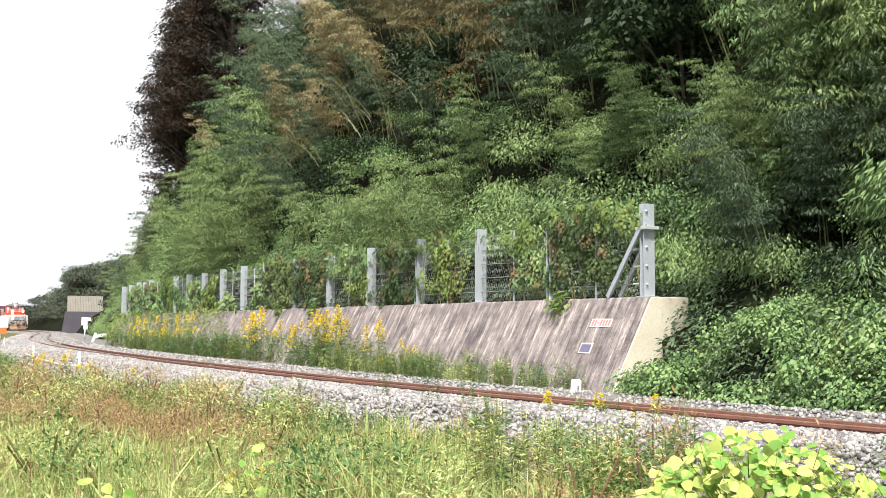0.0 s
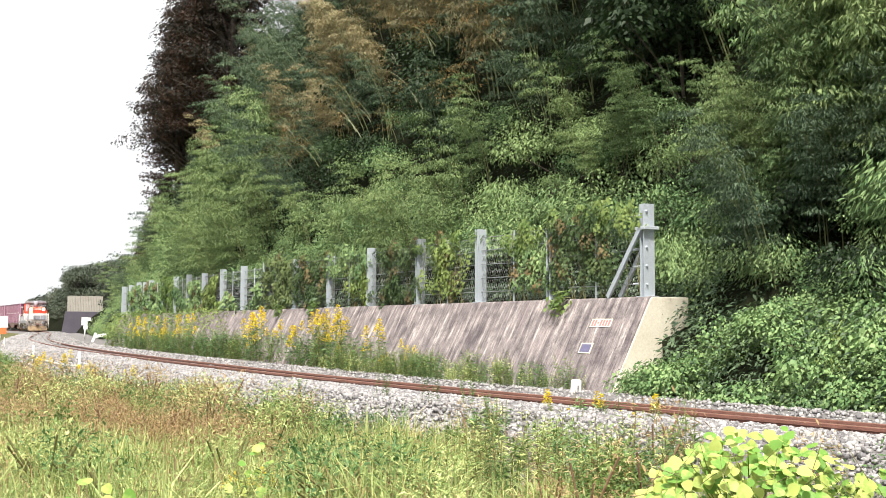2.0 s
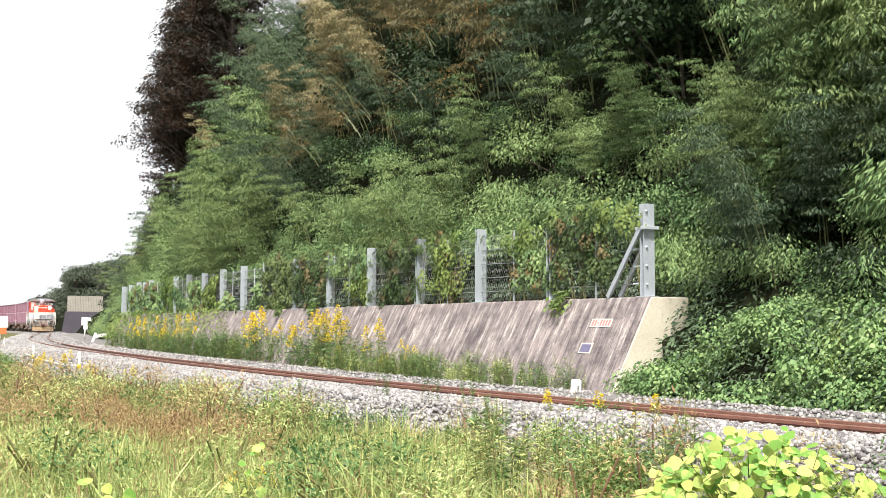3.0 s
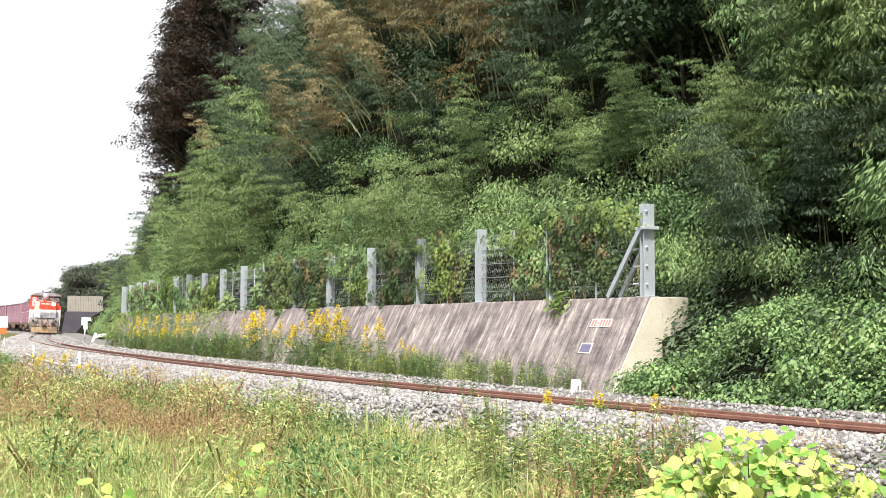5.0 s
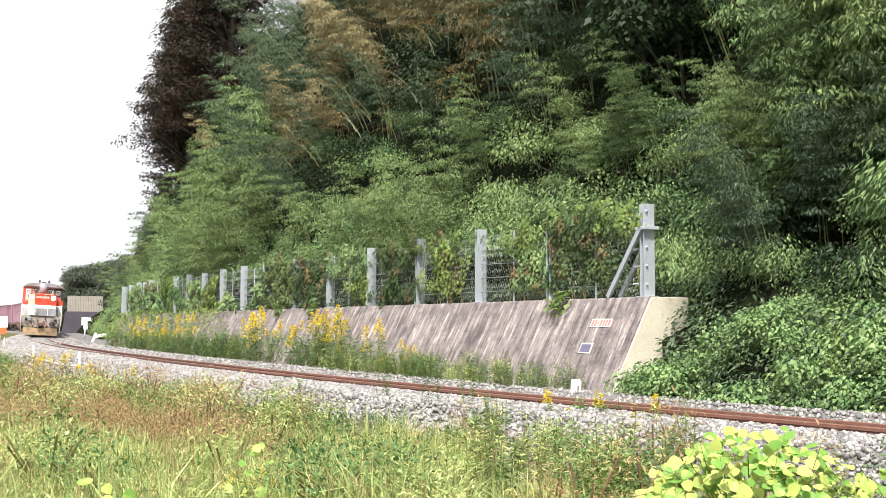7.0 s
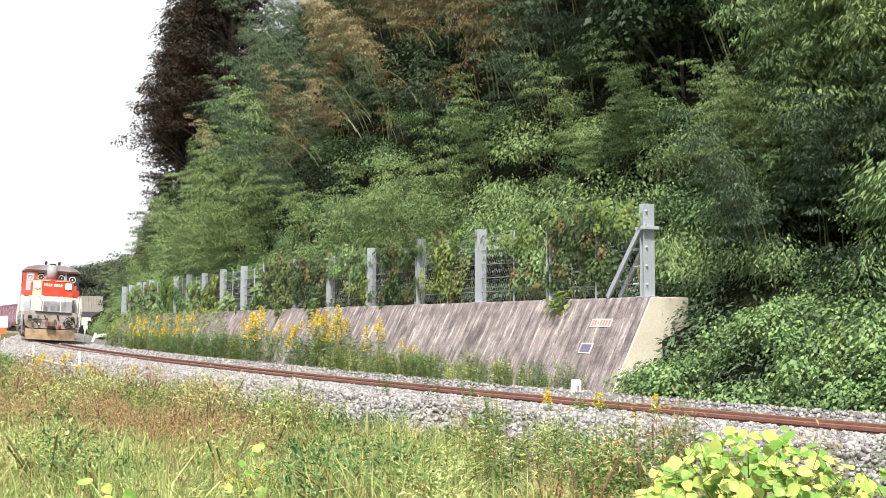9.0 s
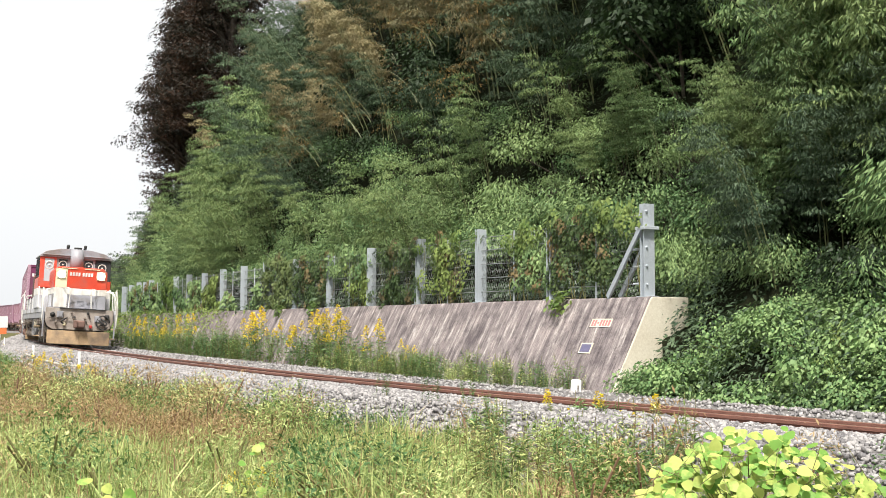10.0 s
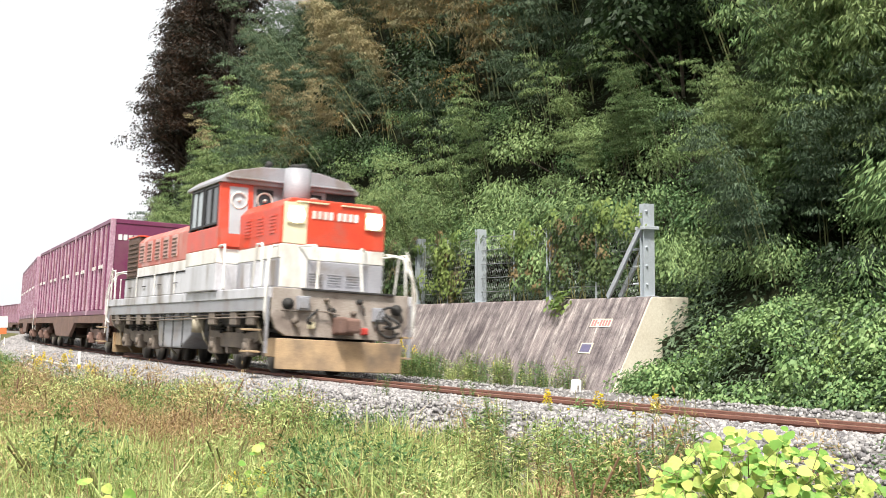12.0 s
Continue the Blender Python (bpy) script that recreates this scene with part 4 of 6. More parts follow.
def trackside_weeds():
    rng = random.Random(61)
    gold = [goldenrod(i, "tall goldenrod with yellow plumes growing before the wall", 1.05) for i in (71, 72)]
    weed = [goldenrod(i, "tall green weed with narrow leaves before the wall", 0.8, False) for i in (73, 74)]
    gold_far = [goldenrod(76, "fading goldenrod with small yellow plumes before the wall", 1.0, True, M_VINE)]
    def base(u, y):
        p = WALL_M @ Vector((u, y, 0))
        p.z = -0.2
        return p
    pale = goldenrod(77, "pale yellow-green weed beside the track", 0.75, False, M_GRASS)
    weed.append(goldenrod(75, "pale dry-tipped weed before the wall", 0.9, False, M_VINE))
    for k in range(185):
        u = rng.uniform(2.0, 39)
        y = rng.uniform(0.75, 1.8)
        yellow = rng.random() < (0.36 if 10 < u < 17 else 0.08)
        tall = float(np.interp(u, (2, 6, 10, 16, 30, 46), (0.75, 0.95, 1.1, 1.2, 1.05, 1.1)))
        place(rng.choice((gold if u < 19 else gold_far) if yellow else weed), base(u, y), rng.uniform(0, 6.28), tall * rng.uniform(0.35, 1.15) * (1.1 if u > 9 else 1))
    # low grassy weeds at the wall's foot near its end
    for k in range(90):
        place(rng.choice((*weed, pale, pale)), base(rng.uniform(0.6, 11), rng.uniform(0.75, 1.7)), rng.uniform(0, 6.28), rng.uniform(0.4, 0.85))
    # a few in the meadow before the track and on the ballast's edge
    for x, y, sc in ((-5.9, 23.0, 0.62), (-8.2, 26.5, 0.8), (-8.6, 26.3, 0.75), (-8.9, 26.9, 0.7), (-7.6, 26.2, 0.6), (-1.55, 9.0, 0.34), (-1.4, 8.9, 0.33), (-1.3, 9.1, 0.36), (-3.9, 18.4, 0.5), (-7.1, 24.6, 0.55)):
        place(gold[0], Vector((x, y, -0.58)), rng.uniform(0, 6.28), sc)
    for k in range(62):
        y = rng.uniform(9, 22)
        x = edge_x(y) - rng.uniform(-0.2, 2.2) - (0 if y < 13 else 0.6)
        place(rng.choice(weed), Vector((x, y, -0.58)), rng.uniform(0, 6.28), rng.uniform(0.35, 0.72))
    for k in range(52):
        y = rng.uniform(9.4, 13.4)
        place(rng.choice((*weed, pale, pale)), Vector((rng.uniform(0.2, 2.2), y, -0.52)), rng.uniform(0, 6.28), rng.uniform(0.45, 0.95))
    for x, y in ((1.72, 12.6), (2.1, 12.4), (1.2, 12.9)):
        place(gold_far[0], Vector((x, y, -0.5)), rng.uniform(0, 6.28), 0.62)
    for s, v in ((-1.5, -2.4), (1.0, -2.2), (4.9, -1.7), (6.1, -1.75), (6.8, -1.7), (3.0, -2.0), (7.7, -2.0)):
        place(weed[1], at(s, v, bed_z(s, v)), rng.uniform(0, 6.28), rng.uniform(0.35, 0.5))
    retire(*gold, *weed, *gold_far, pale)


def grass_blades(name, n, region, hmin, hmax, width, mat, seed, label, lean=0.35, z=-0.58):
    """A meadow of tapering bent blades as one object. region(rng) gives x, y and a height factor."""
    rng = np.random.default_rng(seed)
    R = random.Random(seed)
    pts = np.array([region(R) for _ in range(n)])
    h = rng.uniform(hmin, hmax, n) * pts[:, 2]
    a = rng.uniform(0, math.tau, n)
    b = rng.uniform(0, math.tau, n)
    ln = h * np.abs(rng.normal(0, lean, n))
    base = np.stack([pts[:, 0], pts[:, 1], np.full(n, z)], 1)
    side = np.stack([np.cos(a), np.sin(a), 0 * a], 1) * (width * rng.uniform(0.6, 1.4, n))[:, None] / 2
    bend = np.stack([np.cos(b), np.sin(b), 0 * b], 1)
    up = np.array((0, 0, 1.0))
    mid = base + bend * ln[:, None] * 0.3 + up * (h * 0.58)[:, None]
    tip = base + bend * ln[:, None] + up * (h - 0.35 * ln)[:, None]
    V = np.stack([base - side, base + side, mid + side * 0.8, mid - side * 0.8, tip + side * 0.12, tip - side * 0.12], 1).reshape(-1, 3)
    i = 6 * np.arange(n)[:, None]
    F = np.concatenate([i + np.array((0, 1, 2, 3)), i + np.array((3, 2, 4, 5))], 1).reshape(-1, 4)
    return tagged(quad_mesh(name, V, F, mat), label, "grass", kind="stuff")


_es = np.arange(-160, 30, 1.0)
_ep = [at(s, float(np.interp(s, (-30, -8, 2, 12), (-2.6, -2.75, -2.2, -1.75)))) for s in _es]
_ey, _ex = np.array([q.y for q in _ep])[::-1], np.array([q.x for q in _ep])[::-1]


def edge_x(y):
    """The meadow's edge against the ballast."""
    return float(np.interp(y, _ey, _ex))


def meadow():
    def near(R):
        y = 3.2 + 10 * R.random() ** 0.8
        hw = 0.4 * y + 0.4
        x = R.uniform(-hw, min(hw, edge_x(y) - 0.2))
        return x, y, (0.75 + 0.75 * noise.noise((x * 1.1, y * 1.1, 1))) * (0.7 if x > 0.25 and y > 7.5 else 1.0)
    def mid(R):
        y = R.uniform(12, 46)
        x = R.uniform(-0.42 * y, edge_x(y) - 0.1)
        return x, y, (0.7 + 0.7 * noise.noise((x * 0.9, y * 0.9, 2))) * (1.0 if y < 17 else 0.75 if y < 22 else 0.55)
    def far(R):
        y = R.uniform(44, 165)
        t = R.random()
        x = edge_x(y) - (0.1 if y < 80 else 3.0) - 16 * t * t
        return x, y, 0.8 + 0.4 * noise.noise((x * 0.2, y * 0.2, 3)) + (0.5 if y > 100 else -0.4)
    grass_blades("meadow_grass", 42000, near, 0.28, 0.66, 0.013, M_GRASS, 1, "bright green meadow grass before the track", 0.95)
    grass_blades("dry_grass", 10000, near, 0.3, 0.7, 0.008, M_DRYGRASS, 2, "dry straw-coloured grass among green blades", 0.8)
    grass_blades("meadow_grass", 27000, mid, 0.18, 0.44, 0.017, M_GRASS, 3, "tangled green grass along the track", 0.9)
    grass_blades("dry_grass", 15000, mid, 0.2, 0.46, 0.012, M_DRYGRASS, 4, "dry brownish grass and weeds along the track", 0.9)
    grass_blades("field_grass", 16000, far, 0.5, 1.2, 0.05, M_DRYGRASS, 5, "tall pale grass in the field beside the line", 0.3, -0.5)
    grass_blades("field_grass", 13000, far, 0.4, 1.0, 0.05, M_GRASS, 6, "tall green grass in the field beside the line", 0.3, -0.5)


def dry_bushes():
    """Brown withered weeds with bare branching stems."""
    rng = random.Random(91)
    kinds = [shrub(i, M_DRYGRASS, "withered brown weed bush with seed heads in the grass", r=0.45, tips=150, per=11, leaf=0.06, broad=0.16, tall=1.0, loose=True, name="withered_bush", category="weed", group="withered weeds", stem=M_DRYSTEM) for i in (95, 96)]
    for x, y, sc in ((-2.4, 12.2, 1.0), (-2.9, 12.6, 0.9), (-3.2, 13.6, 1.05), (-3.9, 14.6, 1.0), (-4.4, 15.2, 0.9), (-2.0, 13.3, 0.75), (-6.0, 19.0, 1.0), (-6.8, 20.0, 1.0), (-0.6, 12.9, 0.7), (-4.9, 17.4, 0.8),
                     (0.3, 11.6, 0.7), (0.9, 11.4, 0.65), (1.5, 10.6, 0.6), (-0.3, 12.0, 0.6), (-8.0, 22.5, 1.1), (2.6, 9.8, 0.5)):
        place(rng.choice(kinds), Vector((x, y, -0.58)), rng.uniform(0, 6.28), sc * 0.92)
    for k in range(34):
        place(rng.choice(kinds), Vector((rng.uniform(-6.2, -1.2), rng.uniform(11.5, 17.5), -0.58)), rng.uniform(0, 6.28), rng.uniform(0.5, 0.85))
    retire(*kinds)


def broad_leaf():
    """One large rounded kudzu leaf, folded along its rib, tip to +x."""
    bm = bmesh.new()
    rim = [(0, 0), (0.02, 0.32), (0.25, 0.5), (0.55, 0.44), (0.8, 0.26), (1.0, 0.0)]
    top = [bm.verts.new((x - 0.0, y, 0.1 * y + 0.02 * math.sin(x * 7) - 0.14 * x * x)) for x, y in rim]
    bot = [bm.verts.new((x, -y, 0.1 * y + 0.02 * math.sin(x * 6) - 0.14 * x * x)) for x, y in rim[1:-1]]
    rib = [bm.verts.new((x, 0, -0.14 * x * x - 0.01)) for x in (0.25, 0.55, 0.8)]
    A = [top[0], rib[0], rib[1], rib[2], top[5]]
    for up in (top, [top[0], *bot, top[5]]):
        for q in ((up[0], up[1], up[2], A[1]), (A[1], up[2], up[3], A[2]), (A[2], up[3], up[4], A[3]), (A[3], up[4], up[5])):
            bm.faces.new(q if up is not top else q[::-1])
    for f in bm.faces:
        f.smooth = True
    return bm


def kudzu_vines():
    """Yellow-green kudzu with large leaves in the foreground."""
    rng = random.Random(101)
    bm = broad_leaf()
    me = bpy.data.meshes.new("leaf")
    bm.to_mesh(me)
    bm.free()
    me.materials.append(M_KUDZU_LIGHT)
    def patch(cx, cy, rx, ry, n, h, size, label):
        th = thing("kudzu_vine", label, "kudzu", "kudzu vines in the foreground")
        th.location = (cx, cy, -0.55)
        b2 = bmesh.new()
        for k in range(10):
            a = rng.uniform(0, 6.28)
            pts = [(0, 0, 0.02)]
            for j in range(1, 6):
                f = j / 5
                pts.append((math.cos(a) * rx * f + rng.gauss(0, 0.05), math.sin(a) * ry * f + rng.gauss(0, 0.05), h * (math.sin(f * 2.4)) * rng.uniform(0.7, 1)))
            tube(b2, pts, 0.004, 4, 0.002)
        tagged(part("stem", b2, M_STEM, th, "thin twining green stems"), kind="stuff")
        for k in range(n):
            a, f = rng.uniform(0, 6.28), math.sqrt(rng.random())
            x, y = math.cos(a) * rx * f, math.sin(a) * ry * f
            z = h * (1 - 0.75 * f * f) * (rng.uniform(0.75, 1.05) if k % 3 else rng.uniform(0.3, 0.8))
            o = new("leaf", me)
            o.parent = th
            sc = size * rng.uniform(0.65, 1.3)
            o.matrix_basis = pose(x, y, z, rng.gauss(42, 22), rng.gauss(0, 18), 0) @ pose(0, 0, 0, 0, 0, rng.uniform(0, 360)) @ Matrix.Diagonal((sc, sc, sc, 1))
    patch(2.1, 8.0, 0.85, 0.7, 430, 0.78, 0.08, "yellow-green kudzu vine with large rounded leaves")
    patch(1.95, 8.1, 0.75, 0.7, 330, 0.66, 0.07, "green and yellow kudzu leaves crowding one mound")
    patch(2.85, 8.2, 0.6, 0.5, 170, 0.5, 0.07, "yellowing kudzu vine trailing through the grass")
    patch(1.35, 6.9, 0.55, 0.5, 120, 0.5, 0.075, "green kudzu vine with broad leaves in the grass")
    patch(0.2, 6.4, 1.0, 0.6, 60, 0.52, 0.08, "scattered kudzu leaves in the meadow grass")
    patch(-1.85, 6.6, 0.45, 0.45, 46, 0.56, 0.09, "pale yellow kudzu leaves in the meadow grass")
    patch(-1.3, 8.6, 0.3, 0.35, 34, 0.56, 0.06, "small yellow kudzu leaves in the meadow grass")


def meadow_weeds():
    """Low leafy weeds of several greens among the grass."""
    rng = random.Random(111)
    kinds = [shrub(121, M_GRASS, "light green leafy weed in the meadow", r=0.3, tips=70, per=7, leaf=0.05, broad=0.25, tall=1.3, loose=True, name="meadow_weed", category="weed", group="weeds in the meadow", stem=M_STEM),
             shrub(122, M_WEED, "mid-green leafy weed in the meadow", r=0.32, tips=80, per=7, leaf=0.042, broad=0.35, tall=1.2, loose=True, name="meadow_weed", category="weed", group="weeds in the meadow", stem=M_STEM),
             shrub(123, M_VINE, "yellow-green leafy weed in the meadow", r=0.28, tips=70, per=7, leaf=0.045, broad=0.5, tall=1.1, loose=True, name="meadow_weed", category="weed", group="weeds in the meadow", stem=M_STEM),
             shrub(124, M_DRYGRASS, "straw-coloured dry weed in the meadow", r=0.3, tips=60, per=7, leaf=0.05, broad=0.2, tall=1.5, loose=True, name="dry_weed", category="weed", group="weeds in the meadow", stem=M_DRYSTEM)]
    for k in range(230):
        y = 7.8 + 15 * rng.random() ** 0.9
        x = rng.uniform(-0.39 * y, min(0.39 * y, edge_x(y) - (0.05 if y < 13 else 0.7)))
        if rng.random() < 0.45:
            x = min(0.39 * y, edge_x(y) - (0.05 if y < 13 else 0.7)) - abs(rng.gauss(0, 0.7))
        w = (2, 0.7, 2, 3) if x < -0.12 * y else (2, 4, 3, 2)
        place(rng.choices(kinds, w)[0], Vector((x, y, -0.56)), rng.uniform(0, 6.28), rng.uniform(0.6, 1.35))
    for k in range(40):
        y = rng.uniform(23, 46)
        x = edge_x(y) - 0.5 - abs(rng.gauss(0, 1.6))
        place(rng.choices(kinds, (2, 3, 1, 2))[0], Vector((x, y, -0.56)), rng.uniform(0, 6.28), rng.uniform(0.9, 1.5))
    for k in range(26):
        place(rng.choices(kinds, (2, 4, 1, 3))[0], Vector((rng.uniform(-13.5, -9.7), rng.uniform(25.5, 31), -0.58)), rng.uniform(0, 6.28), rng.uniform(1.2, 1.8))
    retire(*kinds)
# ---- the train ----
M_RED = material("signal_red_paint", (0.66, 0.075, 0.03), (0.52, 0.05, 0.025), 0.38, scale=3, fine=40, bump=0.04, stain=(0.42, 0.1, 0.07), stain_at=0.6)
M_REDWORN = material("weathered_red_paint", (0.56, 0.14, 0.1), (0.38, 0.1, 0.08), 0.5, scale=2.5, fine=40, bump=0.05, streak=0.4, stain=(0.5, 0.34, 0.3), stain_at=0.56)
M_VENTPALE = material("faded_vent_frame", (0.6, 0.4, 0.36), (0.45, 0.22, 0.2), 0.5, scale=6, bump=0.05)
M_RUBBER = material("black_window_rubber", (0.025, 0.025, 0.027), (0.015, 0.015, 0.016), 0.6, bump=0.05)
M_GREY = material("grey_loco_paint", (0.33, 0.33, 0.36), (0.24, 0.24, 0.26), 0.5, scale=3, fine=40, bump=0.05, stain=(0.2, 0.17, 0.15), stain_at=0.62)
M_LGREY = material("pale_grey_paint", (0.6, 0.6, 0.64), (0.42, 0.42, 0.45), 0.5, scale=3, fine=40, bump=0.05, streak=0.3, stain=(0.2, 0.17, 0.15), stain_at=0.58)
M_BAND = material("white_band_paint", (0.8, 0.79, 0.76), (0.62, 0.6, 0.56), 0.45, scale=4, fine=40, bump=0.04, streak=0.4, stain=(0.46, 0.42, 0.37), stain_at=0.6)
M_CREAM = material("cream_paint", (0.76, 0.7, 0.5), (0.66, 0.58, 0.38), 0.45, scale=4, bump=0.04)
M_SANDPOT = material("dusty_cream_paint", (0.42, 0.37, 0.28), (0.28, 0.24, 0.18), 0.7, scale=5, bump=0.1)
M_BEAM = material("dusty_beam_paint", (0.43, 0.38, 0.34), (0.24, 0.195, 0.165), 0.65, scale=3, fine=35, bump=0.12, stain=(0.16, 0.12, 0.1), stain_at=0.6)
M_DIRT = material("brake_dust_steel", (0.24, 0.19, 0.15), (0.1, 0.085, 0.075), 0.85, scale=4, fine=45, bump=0.3)
M_PLOUGH = material("dusty_plough", (0.5, 0.35, 0.2), (0.3, 0.2, 0.12), 0.8, scale=2.5, fine=40, bump=0.15, stain=(0.16, 0.12, 0.09), stain_at=0.62)
M_BLACK = material("black_underframe", (0.035, 0.033, 0.032), (0.02, 0.019, 0.018), 0.75, bump=0.2)
M_GRILLE = material("sooty_radiator_grille", (0.16, 0.09, 0.065), (0.07, 0.045, 0.038), 0.7, scale=5, bump=0.2)
M_GLASS = material("dark_cab_glass", (0.05, 0.055, 0.06), (0.03, 0.033, 0.036), 0.06, bump=0)
# Pale glass has the reflected sky painted into its base colour.
M_PALEGLASS = material("painted_sky_glass", (0.42, 0.47, 0.5), (0.36, 0.4, 0.43), 0.12, bump=0)
M_TYRE = material("polished_tyre", (0.4, 0.38, 0.36), (0.25, 0.22, 0.2), 0.3, 0.8, bump=0.05)
M_PURPLE = material("wine_purple_container", (0.18, 0.035, 0.1), (0.12, 0.025, 0.065), 0.42, scale=1.6, fine=30, bump=0.05, rand=0.5, stain=(0.2, 0.1, 0.11), stain_at=0.66)
M_PURPLE_RIB = material("pale_pink_container_rib", (0.6, 0.42, 0.5), (0.24, 0.09, 0.15), 0.4, scale=3, fine=30, bump=0.05, streak=0.5, stain=(0.25, 0.12, 0.12), stain_at=0.62)
M_WAGON = material("rusty_wagon_frame", (0.23, 0.13, 0.1), (0.11, 0.07, 0.06), 0.8, scale=2.5, fine=40, bump=0.25)
M_LAMP = glow("lit_headlamp", (1.0, 0.9, 0.72), 30.0)
M_TAILRED = material("red_cock", (0.55, 0.05, 0.04), (0.4, 0.04, 0.03), 0.5, bump=0.05)


def boxpart(name, b, mat, parent, bevel=0.0, label="", mi=0):
    bm = bmesh.new()
    box(bm, *b, bevel)
    return part(name, bm, mat, parent, label)


def rail_bar(name, pts, parent, r=0.02, mat=None, label="white handrail"):
    bm = bmesh.new()
    fine = []
    for a, b in zip(pts, pts[1:]):
        fine += [Vector(a).lerp(Vector(b), f) for f in (0.06, 0.94)]
    tube(bm, [pts[0], *fine, pts[-1]], r, 8)
    return part(name, bm, mat or M_BAND, parent, label)


WHEEL_R = 0.43
WHEELSETS = []


def wheelset(parent, x, r=WHEEL_R):
    bm = bmesh.new()
    disc(bm, (0, 0, 0), "y", 0.08, 1.9, 10)
    for y in (-0.533, 0.533):
        o = 1 if y > 0 else -1
        disc(bm, (0, y + 0.03 * o, 0), "y", r - 0.07, 0.05, 24)
        disc(bm, (0, y + 0.02 * o, 0), "y", r, 0.11, 28, 1)
        disc(bm, (0, y - 0.05 * o, 0), "y", r + 0.026, 0.025, 28, 1)
        for k in range(4):
            a = math.tau * k / 4
            disc(bm, (0.2 * math.cos(a), y + 0.06 * o, 0.2 * math.sin(a)), "y", 0.035, 0.02, 8)
    ob = part("wheelset", bm, [M_DIRT, M_TYRE], parent, m=Matrix.Translation((x, 0, r)))
    WHEELSETS.append((ob, x, r))
    return ob


def bogie(parent, xs, mat, label, full=True):
    c, h = (xs[0] + xs[-1]) / 2, (xs[0] - xs[-1]) / 2 + 0.55
    bm = bmesh.new()
    for y in (-0.98, 0.98):
        prism(bm, [(c - h, 0.62), (c - h * 0.55, 0.42), (c + h * 0.55, 0.42), (c + h, 0.62), (c + h, 0.74), (c + h * 0.5, 0.7), (c - h * 0.5, 0.7), (c - h, 0.74)], y - 0.07, y + 0.07, "y", 0.015)
    box(bm, c - 0.3, c + 0.3, -0.95, 0.95, 0.5, 0.9, 0.02)
    b = part("bogie", bm, mat, parent, label)
    for x in xs:
        wheelset(b, x)
        for y in (-1.06, 1.06) if full else ():
            bm = bmesh.new()
            box(bm, x - 0.16, x + 0.16, y - 0.1, y + 0.1, 0.28, 0.6, 0.03)
            disc(bm, (x, y + math.copysign(0.11, y), 0.43), "y", 0.09, 0.05, 12)
            part("axle_box", bm, mat, b)
    for x in np.linspace(c - h * 0.45, c + h * 0.45, 2 * (len(xs) - 1)) if full else ():
        for y in (-1.04, 1.04):
            bm = bmesh.new()
            pts = [(x + 0.075 * math.cos(k * 0.9), y + 0.075 * math.sin(k * 0.9), 0.66 + 0.008 * k) for k in range(36)]
            tube(bm, pts, 0.014, 4)
            part("coil_spring", bm, M_BLACK, b)
    return b


def coupler(parent, x, d):
    bm = bmesh.new()
    box(bm, min(x, x + d * 0.25), max(x, x + d * 0.25), -0.17, 0.17, 0.72, 1.02, 0.03)
    box(bm, min(x + d * 0.2, x + d * 0.5), max(x + d * 0.2, x + d * 0.5), -0.13, 0.17, 0.76, 1.0, 0.04)
    box(bm, min(x + d * 0.3, x + d * 0.55), max(x + d * 0.3, x + d * 0.55), -0.24, -0.1, 0.74, 1.02, 0.03)
    part("coupler", bm, M_WAGON, parent, "rusty knuckle coupler")


